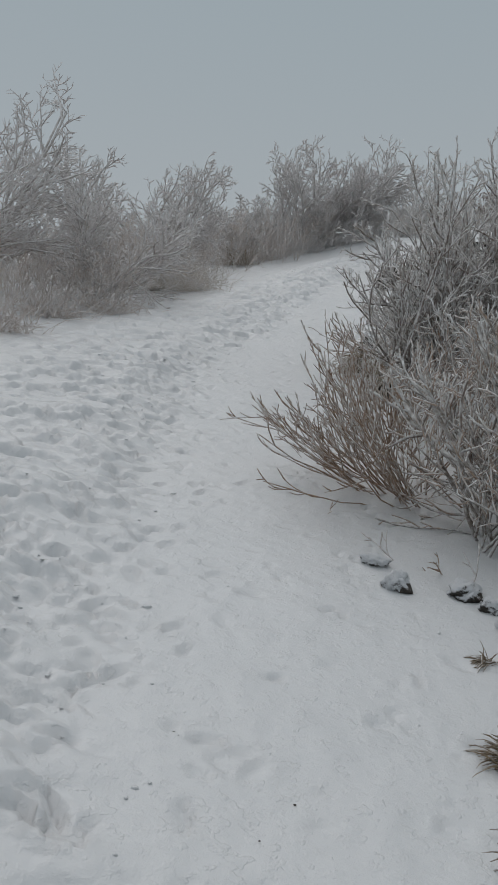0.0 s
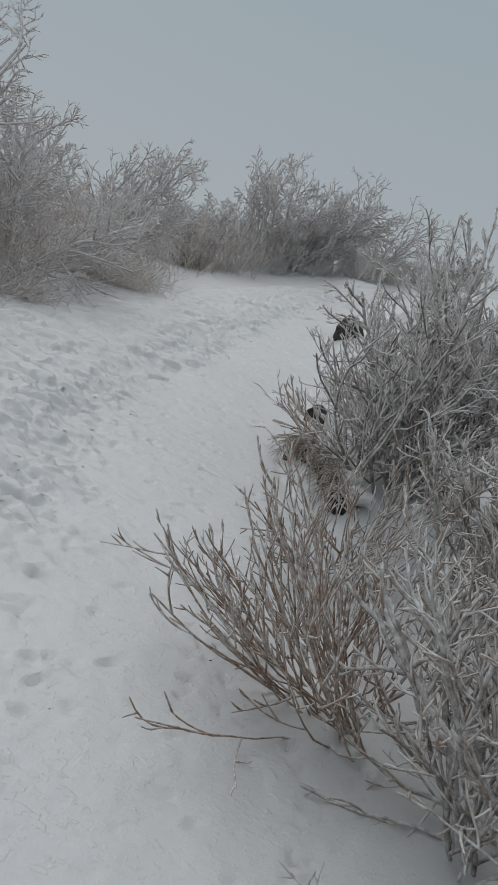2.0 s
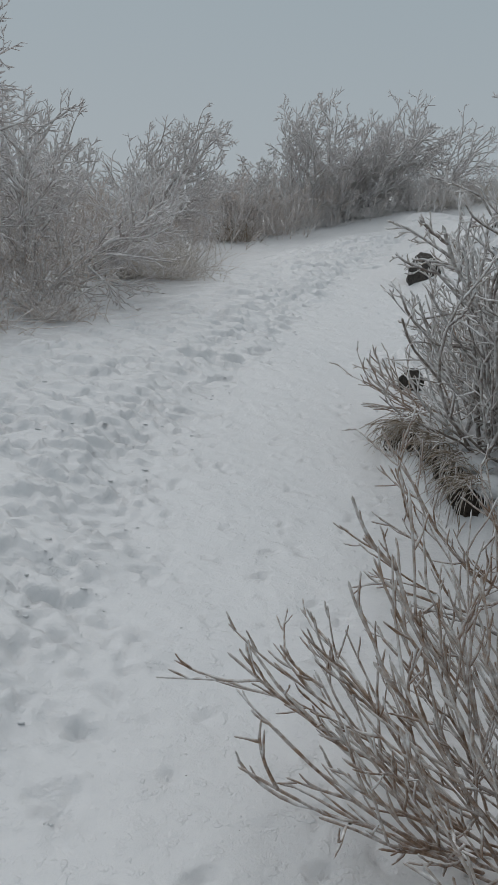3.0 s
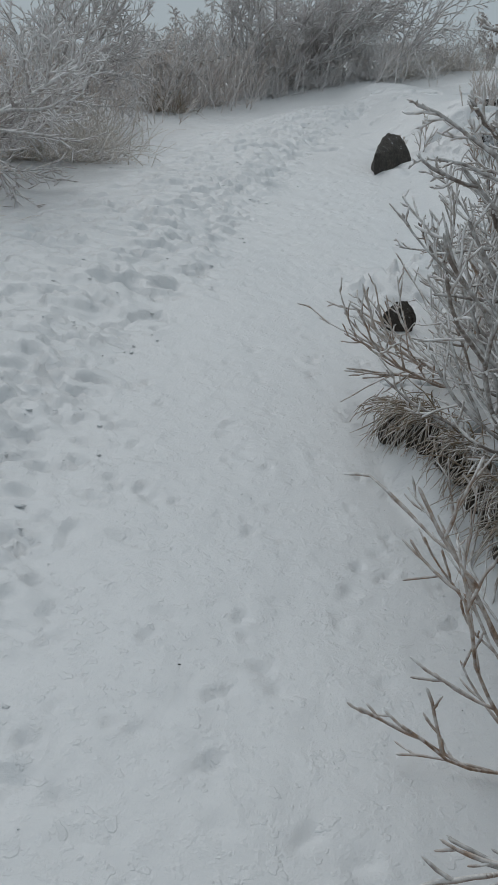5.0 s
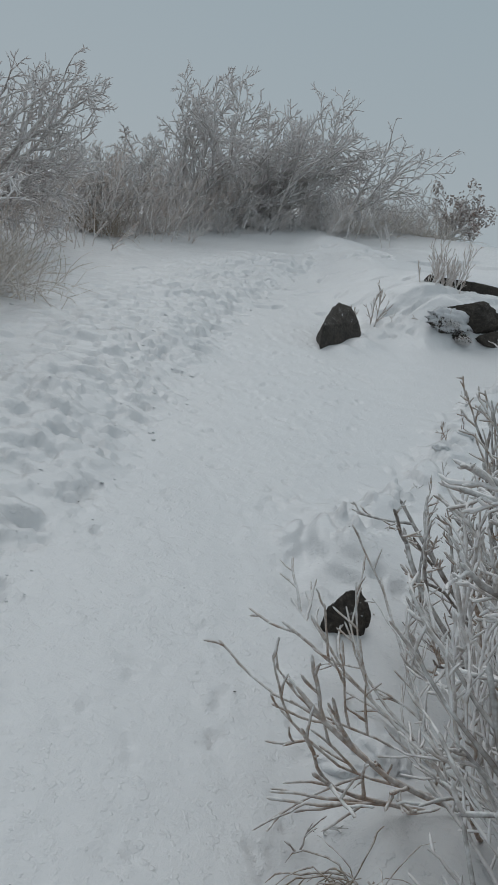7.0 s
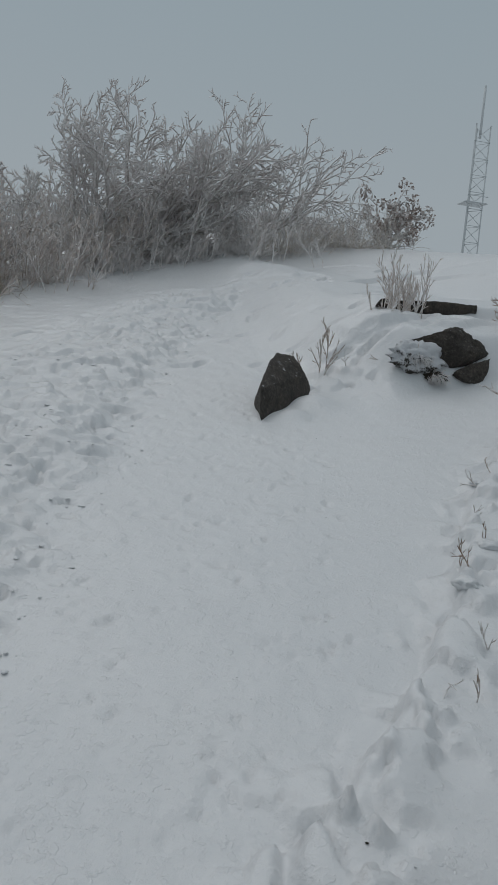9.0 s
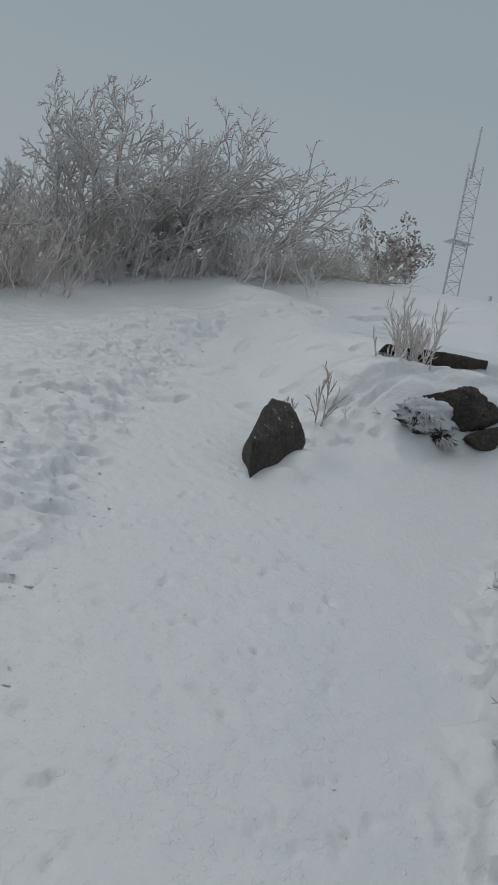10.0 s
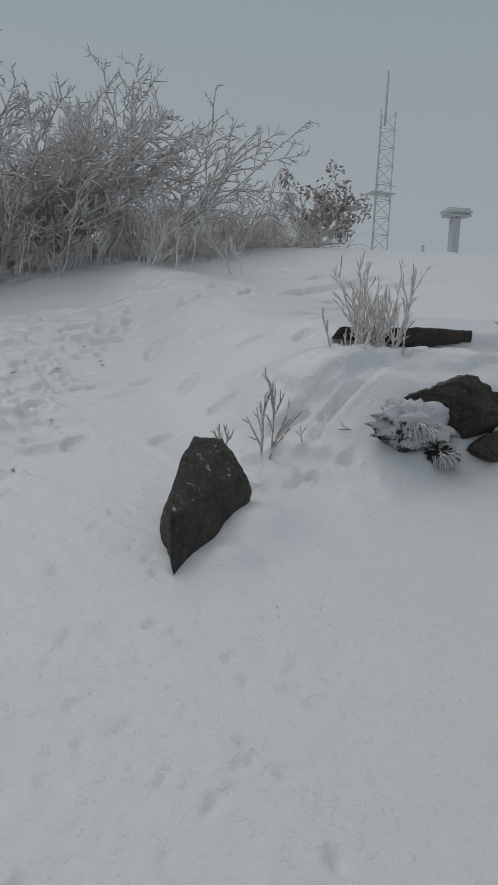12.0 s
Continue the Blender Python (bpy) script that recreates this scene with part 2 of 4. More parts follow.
def shrub(name, base, spec, mat, label, category, seed, group="", twig_mat=None):
    """A shrub or small tree: every main stem with its limbs is a part, and the fine twigs are one."""
    rng = np.random.default_rng(seed)
    root = new(name)
    root.location = base
    fine = [[], [], [], []]
    sides = spec.get("sides", 4)
    for _ in range(spec["stems"]):
        az = rng.uniform(*spec.get("az", (0, 2 * math.pi)))
        th = spec["spread"] * math.sqrt(rng.uniform(0.02, 1))
        d = np.array([math.sin(th) * math.cos(az) + spec.get("lean", (0, 0))[0], math.sin(th) * math.sin(az) + spec.get("lean", (0, 0))[1], math.cos(th)])
        d = d / math.sqrt(d @ d)
        off = rng.normal(0, spec.get("foot", 0.06), 2)
        for _ in range(8):
            out = [[], [], [], []]
            grow(rng, np.array([off[0], off[1], -0.06]), d, spec["h"] * rng.uniform(spec.get("low", 0.72), 1.05) * (1 + spec.get("long", 0.0) * th), spec["r"] * rng.uniform(0.7, 1.25), 0, spec, out)
            if base[0] + out[0][0][0][:, 0].min() > spec.get("min_x", -99):
                break
            d = unit(d + np.array([0.35, 0, 0.1]))
        cut = spec.get("cut", 2)
        groups = [(np.array([b[0] for b in lv]), np.array([b[1] for b in lv])) for lv in out[:cut] if lv]
        v, f = tubes(groups, sides)
        part("stem", mesh_of("stem", v, f), mat, root)
        for lv in range(cut, 4):
            fine[lv] += out[lv]
    groups = [(np.array([b[0] for b in lv]), np.array([b[1] for b in lv])) for lv in fine if lv]
    TIPS[:] = [b[0][-1] for lv in fine for b in lv]
    if groups:
        v, f = tubes(groups, spec.get("fine_sides", 3))
        tw = part("crown", mesh_of("crown", v, f), twig_mat or mat, root)
        tagged(tw, "fine rime-covered twigs", kind="stuff")
    return tagged(root, label, category, group)


# ---- ground ----
def lattice(ix, iy, seed):
    h = (ix.astype(np.int64) * 374761393 + iy.astype(np.int64) * 668265263 + seed * 1442695041) & 0x7FFFFFFF
    h = ((h ^ (h >> 13)) * 1274126177) & 0x7FFFFFFF
    return ((h ^ (h >> 16)) & 0xFFFF) / 65535.0


def value_noise(x, y, seed):
    ix, iy = np.floor(x), np.floor(y)
    fx, fy = x - ix, y - iy
    fx, fy = fx * fx * fx * (fx * (fx * 6 - 15) + 10), fy * fy * fy * (fy * (fy * 6 - 15) + 10)
    a, b = lattice(ix, iy, seed), lattice(ix + 1, iy, seed)
    c, d = lattice(ix, iy + 1, seed), lattice(ix + 1, iy + 1, seed)
    return (a + (b - a) * fx) * (1 - fy) + (c + (d - c) * fx) * fy - 0.5


def layered(x, y, seed, octaves=4, gain=0.5):
    total, amp = 0, 1.0
    for o in range(octaves):
        c, s = math.cos(0.6 + o), math.sin(0.6 + o)
        total = total + amp * value_noise((x * c - y * s) * 2**o, (x * s + y * c) * 2**o, seed + 7 * o)
        amp *= gain
    return total


def smooth(a, b, x):
    t = np.clip((x - a) / (b - a), 0, 1)
    return t * t * (3 - 2 * t)


PATH_Y = [0, 1.5, 3.0, 5.7, 7.6, 9.3, 11.2, 13.3, 15.0, 16.4, 18.0]
PATH_X = [-0.24, -0.27, -0.42, -0.42, -0.20, 0.25, 0.74, 1.28, 1.92, 2.7, 3.4]


def hill(x, y):
    """The hillside without its small relief."""
    x, y = np.asarray(x, float), np.asarray(y, float)
    xc, yc = np.clip(x, -6, 9), np.clip(y, -8, 40)
    slope = 0.249 - 0.141 * xc + 0.187 * yc + 0.021 * xc * xc + 0.0126 * xc * yc + 0.0018 * yc * yc
    top = 5.22 - 0.28 * np.clip(x - 4.6, -1.5, 0.0) - 0.09 * np.clip(x - 5.2, 0.0, 4.0) + (0.02 + 0.05 * smooth(5.0, 9.0, x)) * (np.clip(y, -50, 60) - 17.3) - 0.02 * np.clip(np.hypot(x, y) - 60, 0, 1500)
    low = np.minimum(slope, top) - 0.16 * np.exp(-np.abs(slope - top) / 0.16) * 0.35
    # level snow shelf behind the boulders
    front = np.interp(x, [2.1, 2.5, 2.9, 3.3, 4.2, 5.2], [13.85, 13.5, 13.12, 12.98, 13.02, 13.3])
    level = 3.65 + 0.21 * (y - 12.9) + 0.05 * (np.clip(x, 2, 6) - 3.4)
    soft = np.interp(x, [2.2, 2.9, 3.15, 3.3], [0.7, 0.6, 0.3, 0.15])
    level = level + 0.10 * smooth(13.96, 14.06, y) * (1 - smooth(14.5, 15.3, y)) * smooth(3.0, 3.35, x)
    hump = smooth(-soft, soft, y - front) * smooth(2.15, 3.15, x) * (1 - smooth(5.0, 6.5, x)) * np.clip(level - low, 0, 0.5)
    drift = 0.10 * np.exp(-((x - 2.9) / 0.7) ** 2 - ((y - 17.2) / 0.5) ** 2)
    hump = hump + 0.075 * np.exp(-((x - 2.27) / 0.16) ** 2 - ((y - 12.62) / 0.16) ** 2) + 0.05 * np.exp(-((x - 2.05) / 0.13) ** 2 - ((y - 12.38) / 0.10) ** 2)
    bank = 0.13 * smooth(0.82, 0.98, x + 0.10 * np.sin(3.1 * y)) * smooth(5.5, 6.0, y) * (1 - smooth(7.0, 7.5, y)) * (1 - smooth(1.8, 2.6, x))
    return low + hump + drift + bank


def relief(x, y):
    """Trodden lumps, footprints, crust edges and ripples on the snow."""
    xe = np.interp(y, PATH_Y, PATH_X)
    left = xe - x
    wob = 0.22 * layered(x * 1.7, y * 1.7, 3, 2)
    band = smooth(-0.05, 0.22, left + wob) * (1 - 0.75 * smooth(1.0, 1.6, left + wob)) * (1 - smooth(16.2, 17.0, y))
    h = band * (0.024 * layered(x * 2.2, y * 2.2, 11, 2) + 0.034 * smooth(-0.015, 0.02, layered(x * 2.4, y * 3.8, 21, 3)) - 0.016)
    h = h + band * 0.026 * smooth(0.0, 0.02, layered(x * 4.8, y * 7.6, 31, 3))
    h = h + band * 0.018 * smooth(0.05, 0.08, layered(x * 9.0, y * 14.0, 37, 2))
    h = h + band * 0.034 * smooth(0.05, 0.08, layered(x * 1.8, y * 2.2, 101, 3)) * smooth(0.15, 0.45, left)
    h = h * 0.72
    h = h + 0.05 * smooth(0.0, 0.5, left) * (1 - smooth(1.2, 2.2, left))
    path = smooth(-1.3, -0.9, left) * (1 - smooth(0.0, 0.2, left))
    h = h + 0.006 * layered(x * 5, y * 5, 41, 4) + 0.014 * layered(x * 1.1, y * 1.1, 51, 2)
    h = h + path * 0.003 * smooth(0.12, 0.20, layered(x * 11, y * 8, 61, 3))
    # ragged crust edge that runs up the right side
    ex = np.interp(y, [8.2, 8.9, 9.3, 9.9, 10.3, 11.0, 11.7, 12.4], [0.92, 1.13, 1.56, 1.97, 2.22, 2.68, 3.25, 3.9])
    ex = ex + 0.10 * layered(x * 3.1, y * 3.1, 71, 3)
    along = smooth(8.3, 8.8, y) * (1 - smooth(11.8, 12.6, y))
    h = h + along * 0.07 * smooth(-0.02, 0.05, x - ex) * (1 - 0.7 * smooth(0.5, 1.2, x - ex))
    near_edge = along * np.exp(-((x - ex - 0.10) / 0.22) ** 2)
    h = h + near_edge * 0.045 * smooth(0.0, 0.10, layered(x * 7, y * 7, 81, 3))
    # broken crust uphill of the small stone and round the boulders
    crust = np.exp(-((x - 1.35) / 0.40) ** 2 - ((y - 8.75) / 0.42) ** 2) + 0.8 * np.exp(-((x - 2.55) / 0.45) ** 2 - ((y - 13.15) / 0.35) ** 2)
    h = h + crust * 0.05 * smooth(0.02, 0.12, layered(x * 5.5, y * 5.5, 91, 2))
    # overhanging snow shelf behind the boulders
    ey = np.interp(x, [2.4, 2.8, 3.2, 3.6, 4.1], [13.32, 13.42, 13.40, 13.30, 13.55]) + 0.10 * layered(x * 3.5, y * 3.5, 111, 2)
    h = h + 0.05 * smooth(0.0, 0.05, y - ey) * smooth(2.4, 2.6, x) * (1 - smooth(3.9, 4.3, x)) * (1 - smooth(0.25, 0.7, y - ey))
    # wind-packed steps on the drift over the boulders
    mound = np.exp(-((x - 3.3) / 0.75) ** 2 - ((y - 13.55) / 0.40) ** 2)
    h = h + mound * (0.045 * smooth(-0.01, 0.03, layered(x * 2.2, y * 3.2, 121, 2)) - 0.02 + 0.02 * smooth(0.0, 0.04, layered(x * 6.0, y * 7.5, 131, 2)))
    shelf = np.exp(-((x - 4.1) / 1.3) ** 2 - ((y - 16.4) / 0.9) ** 2)
    h = h + shelf * 0.05 * smooth(0.0, 0.03, layered(x * 1.5, y * 2.2, 141, 2))
    return h


def ground_z(x, y):
    return float(hill(x, y) + relief(np.array([float(x)]), np.array([float(y)]))[0])


gx = np.concatenate([-2.6 - np.cumsum(0.03 * 1.24 ** np.arange(45))[::-1], np.arange(-2.6, -1.71, 0.022), np.arange(-1.7, 1.9, 0.016), np.arange(1.9, 4.7, 0.022), 4.7 + np.cumsum(0.03 * 1.24 ** np.arange(45))])
gy = np.concatenate([0.8 - np.cumsum(0.03 * 1.24 ** np.arange(45))[::-1], np.arange(0.8, 7.0, 0.0165), np.arange(7.0, 12.0, 0.021), np.arange(12.0, 17.6, 0.024), 17.6 + np.cumsum(0.03 * 1.24 ** np.arange(45))])
GX, GY = np.meshgrid(gx, gy)
GZ = hill(GX, GY) + relief(GX, GY)


def stamp(cx, cy, along, across, turn, depth, rim):
    """Press one footprint, with a steep edge and a pushed-up rim, into the snow."""
    reach = max(along, across) * 2.2
    i0, i1 = np.searchsorted(gx, (cx - reach, cx + reach))
    j0, j1 = np.searchsorted(gy, (cy - reach, cy + reach))
    if i1 - i0 < 2 or j1 - j0 < 2:
        return
    x, y = GX[j0:j1, i0:i1] - cx, GY[j0:j1, i0:i1] - cy
    c, s = math.cos(turn), math.sin(turn)
    u, v = (x * c + y * s) / along, (y * c - x * s) / across
    r = np.sqrt(u * u + v * v) + 0.35 * value_noise(x * 9 + cx * 31, y * 9 + cy * 17, 5)
    GZ[j0:j1, i0:i1] += -depth * (1 - smooth(0.78, 1.0, r)) * (1 + 0.75 * v) + rim * np.exp(-((r - 1.25) / 0.22) ** 2) * (0.6 + 0.6 * np.sin(3 * u + cx * 9))


rng = np.random.default_rng(12)
for _ in range(460):
    fy = rng.uniform(0.9, 16.2)
    fx = np.interp(fy, PATH_Y, PATH_X) - abs(rng.normal(0.15, 0.5))
    deep = rng.uniform(0.007, 0.022)
    stamp(fx, fy, rng.uniform(0.03, 0.11), rng.uniform(0.014, 0.035), rng.normal(0.25, 0.55), deep, deep * rng.uniform(0.1, 0.4))
for _ in range(420):
    fy = rng.uniform(1.0, 13.0)
    fx = np.interp(fy, PATH_Y, PATH_X) + rng.uniform(-0.1, 1.25)
    stamp(fx, fy, rng.uniform(0.018, 0.05), rng.uniform(0.014, 0.022), rng.normal(0.3, 0.6), rng.uniform(0.004, 0.011), 0.003)
for _ in range(160):
    fy = 0.9 + 14.5 * rng.uniform(0, 1) ** 0.8
    fx = np.interp(fy, PATH_Y, PATH_X) - abs(rng.normal(0.1, 0.5)) + 0.1
    stamp(fx, fy, rng.uniform(0.018, 0.07), rng.uniform(0.013, 0.028), rng.normal(0.35, 0.6), rng.uniform(0.006, 0.020), rng.uniform(0.0, 0.006))
for _ in range(46):
    fy = rng.uniform(13.5, 17.0)
    fx = np.interp(fy, PATH_Y, PATH_X) + rng.normal(0.3, 0.7)
    stamp(fx, fy, rng.uniform(0.08, 0.15), rng.uniform(0.04, 0.07), rng.normal(0.6, 0.5), rng.uniform(0.012, 0.028), 0.008)
# small broken chips of crust in the trodden snow near the start
for _ in range(420):
    fy = rng.uniform(1.6, 7.0)
    fx = np.interp(fy, PATH_Y, PATH_X) - rng.normal(0.22, 0.28)
    stamp(fx, fy, rng.uniform(0.025, 0.07), rng.uniform(0.018, 0.03), rng.normal(0.3, 0.9), rng.uniform(0.006, 0.014), rng.uniform(0.002, 0.007))
# paw prints on the smooth side of the path
for _ in range(40):
    fy = rng.uniform(1.4, 12.0)
    fx = np.interp(fy, PATH_Y, PATH_X) + rng.normal(0.95, 0.16)
    for k in range(rng.integers(3, 6)):
        stamp(fx + rng.normal(0, 0.03), fy + rng.normal(0, 0.04), 0.016, 0.011, rng.uniform(0, 3), 0.014, 0.003)

# undercut ledges on the shelf beside the boulders
for cx, cy, la, lb, tn in ((2.93, 13.30, 0.15, 0.05, 0.25), (2.70, 13.38, 0.09, 0.04, -0.2), (3.5, 13.62, 0.16, 0.05, 0.2), (2.77, 13.22, 0.04, 0.03, 0.0), (2.83, 12.98, 0.03, 0.05, 0.4), (2.65, 12.98, 0.03, 0.045, 0.2), (2.38, 12.97, 0.05, 0.03, 0.0)):
    stamp(cx, cy, la, lb, tn, 0.055 if la > 0.06 else 0.03, 0.02)

n_r, n_c = GX.shape
gi = (np.arange(n_r - 1)[:, None] * n_c + np.arange(n_c - 1)[None]).ravel()
ground = part("ground", mesh_of("ground", np.stack([GX.ravel(), GY.ravel(), GZ.ravel()], 1), [np.stack([gi, gi + 1, gi + n_c + 1, gi + n_c], 1)]), M_SNOW)
tagged(ground, "snow-covered hillside with a trodden path and footprints", "snow ground", kind="structure")


# ---- crumbs on the snow ----
def scatter(name, spots, sizes, mat, label, category, flat, seed):
    """Many small broken lumps joined into one mesh."""
    rng = np.random.default_rng(seed)
    bm = bmesh.new()
    bmesh.ops.create_icosphere(bm, subdivisions=1, radius=1.0)
    bm.verts.ensure_lookup_table()
    unit_v = np.array([v.co[:] for v in bm.verts])
    unit_f = np.array([[v.index for v in f.verts] for f in bm.faces])
    bm.free()
    n = len(unit_v)
    sx, sy = np.array([s[0] for s in spots]), np.array([s[1] for s in spots])
    zi = [GZ[min(np.searchsorted(gy, b), len(gy) - 1), min(np.searchsorted(gx, a), len(gx) - 1)] for a, b in zip(sx, sy)]
    v = unit_v[None] * (1 + rng.uniform(-0.35, 0.35, (len(sx), n, 1)))
    stretch = np.stack([rng.uniform(0.6, 1.6, len(sx)), rng.uniform(0.6, 1.2, len(sx)), np.full(len(sx), flat)], 1)
    v = v * (np.array(sizes)[:, None] * stretch)[:, None] + np.stack([sx, sy, np.array(zi) + np.array(sizes) * flat * 0.2], 1)[:, None]
    f = unit_f[None] + (np.arange(len(sx)) * n)[:, None, None]
    ob = part(name, mesh_of(name, v.reshape(-1, 3), [f.reshape(-1, 3)], True), mat)
    return tagged(ob, label, category, kind="stuff")


rng = np.random.default_rng(91)
spots, sizes = [], []
for _ in range(620):
    fy = 1.0 + 14.5 * rng.uniform(0, 1)
    fx = np.interp(fy, PATH_Y, PATH_X) - abs(rng.normal(0.0, 0.55)) + 0.12
    spots.append((fx, fy))
    sizes.append(0.004 + 0.010 * rng.uniform(0, 1) ** 3)
for _ in range(160):
    fy = 1.0 + 13.0 * rng.uniform(0, 1)
    spots.append((np.interp(fy, PATH_Y, PATH_X) + rng.uniform(0.1, 1.5), fy))
    sizes.append(0.002 + 0.003 * rng.uniform(0, 1) ** 3)
scatter("snow_crumbs", spots, sizes, M_SNOW, "loose crumbs of trodden snow on the path", "snow", 0.35, 5)
spots = [(np.interp(fy, PATH_Y, PATH_X) + rng.uniform(-0.6, 1.5), fy) for fy in rng.uniform(1.2, 14.0, 60)]
scatter("bark_flecks", spots, 0.0015 + 0.003 * rng.uniform(0, 1, 60) ** 2, M_SOIL, "dark flecks of bark lying on snow", "debris", 0.5, 6)


# ---- rocks and clods ----
def hull_rock(name, corners, place, mat, label, category, seed, rough=0.02, cuts=4, keep=0.0):
    """A rock from the hull of a few corners, with its faces broken up and its edges worn."""
    bm = bmesh.new()
    for c in corners:
        bm.verts.new(c)
    res = bmesh.ops.convex_hull(bm, input=bm.verts)
    bmesh.ops.delete(bm, geom=[g for g in res["geom_interior"] if isinstance(g, bmesh.types.BMVert)], context="VERTS")
    bmesh.ops.triangulate(bm, faces=bm.faces[:])
    for k in range(cuts):
        bmesh.ops.subdivide_edges(bm, edges=bm.edges[:], cuts=1, use_grid_fill=True)
        if k == 1:
            bmesh.ops.smooth_vert(bm, verts=bm.verts[:], factor=0.10, use_axis_x=True, use_axis_y=True, use_axis_z=True)
    bm.normal_update()
    for v in bm.verts:
        q = v.co * 5.0 + Vector((seed * 3.1, seed, 0))
        a = noise.fractal(q, 1.0, 2.0, 4) * rough + (noise.fractal(q * 5, 0.9, 2.0, 3)) * rough * 0.35
        cell = noise.cell(q * 1.7) - 0.5
        v.co += v.normal * (a + cell * rough * 0.35)
    ob = part(name, from_bm(name, bm), mat)
    ob.location = place
    return tagged(ob, label, category)


def clod(place, size, seed, mat=None, lumpy=0.35, label="small rime-crusted snow clod on the snow"):
    bm = bmesh.new()
    bmesh.ops.create_icosphere(bm, subdivisions=4, radius=1.0)
    for v in bm.verts:
        q = v.co * 1.6 + Vector((seed * 5.3, 0, seed))
        v.co *= 1 + lumpy * noise.fractal(q, 0.9, 2.0, 4) + 0.28 * lumpy * noise.fractal(q * 5, 0.9, 2.0, 2)
        v.co = Vector((v.co.x * size[0], v.co.y * size[1], v.co.z * size[2]))
    ob = part("snow_clod", from_bm("snow_clod", bm), mat or M_CLOD)
    ob.location = (place[0], place[1], ground_z(*place) + size[2] * (0.25 if lumpy > 0.3 else -0.35))
    ob.rotation_euler = (0, 0, seed * 1.3)
    return tagged(ob, label, "snow clod", "snow clods")


hull_rock("boulder", [(-0.255, -0.31, -0.152), (-0.265, -0.285, -0.04), (-0.251, -0.233, 0.057), (-0.195, -0.0279, 0.162), (-0.0465, 0.242, 0.332), (0.093, 0.279, 0.323), (0.177, 0.205, 0.19), (0.251, 0.251, 0.076),
                      (0.158, 0.14, -0.057), (-0.0465, -0.0744, -0.152), (-0.186, 0.279, -0.095), (0.186, 0.391, -0.0475), (-0.0279, -0.0186, 0.142)],
          (2.07, 12.61, 3.07), M_ROCK, "dark angular boulder rising out of the snow", "rock", 3, 0.012)
hull_rock("boulder", [(-0.34, 0.02, 0.24), (-0.20, -0.02, 0.31), (0.02, -0.02, 0.38), (0.16, 0.0, 0.33), (0.34, 0.0, 0.20), (0.18, -0.04, 0.10), (0.0, -0.06, 0.06),
                      (-0.18, -0.02, 0.17), (0.2, 0.4, 0.0), (-0.2, 0.4, 0.0), (0.0, 0.36, 0.3), (0.05, -0.10, 0.20)],
          (3.44, 12.99, 3.36), M_ROCK, "dark weathered boulder under a snow cap", "rock", 5, 0.02)
hull_rock("boulder", [(0.02, -0.02, 0.0), (0.12, -0.04, -0.06), (0.34, 0.04, 0.15), (0.29, 0.0, 0.0), (0.10, 0.0, 0.06), (0.3, 0.3, -0.1), (0.0, 0.3, -0.1), (0.26, 0.0, -0.10)],
          (3.42, 12.88, 3.385), M_ROCK, "low dark rock wedged below a larger boulder", "rock", 6, 0.016)
hull_rock("rock_slab", [(-0.56, -0.10, -0.05), (-0.52, -0.10, 0.0), (-0.1, -0.12, 0.03), (0.2, -0.10, 0.03), (0.44, -0.06, 0.06), (0.44, -0.05, -0.02), (0.0, -0.10, -0.08), (-0.4, 0.4, -0.1), (0.45, 0.4, -0.1), (0.0, 0.4, 0.03)],
          (3.72, 14.04, 3.985), M_ROCK, "flat dark rock slab showing under a snow shelf", "rock", 8, 0.012)
hull_rock("stone", [(-0.10, -0.05, -0.05), (0.09, -0.05, -0.05), (0.05, 0.02, 0.125), (-0.02, -0.01, 0.12), (-0.08, -0.04, 0.055), (0.10, -0.02, 0.06), (0.0, 0.14, -0.05), (0.02, -0.07, 0.03)],
          (1.13, 8.16, 1.90), M_ROCK_SNOWY, "small dark stone half sunk in snow", "stone", 9, 0.012)
for k, (px, py, sx, sy, sz) in enumerate(((0.575, 3.02, 0.055, 0.05, 0.045), (0.52, 3.22, 0.06, 0.045, 0.03), (0.83, 3.02, 0.075, 0.055, 0.04), (0.97, 2.78, 0.09, 0.09, 0.05), (0.90, 2.92, 0.05, 0.04, 0.035),
                                           (1.12, 7.55, 0.17, 0.09, 0.06), (1.0, 7.42, 0.10, 0.06, 0.045), (2.78, 11.15, 0.09, 0.05, 0.035), (2.14, 10.02, 0.06, 0.05, 0.03),
                                           (2.40, 10.32, 0.07, 0.05, 0.03))):
    clod((px, py), (sx, sy, sz), k + 1, (M_CLUMP, M_CLUMP, M_CRUST, M_CLUMP, M_CRUST)[k] if k < 5 else M_SNOW, 0.35 if k < 5 else 0.26)
for k, (px, py) in enumerate(((0.60, 2.985), (0.86, 2.98))):
    hull_rock("stone", [(-0.03, -0.02, -0.01), (0.03, -0.02, -0.01), (0.02, 0.0, 0.028), (-0.02, 0.0, 0.02), (0, 0.03, 0), (0.0, -0.03, 0.008)], (px, py, ground_z(px, py) + 0.006), M_ROCK_SNOWY, "little dark stone crusted with snow", "stone", 20 + k, 0.004, 3)


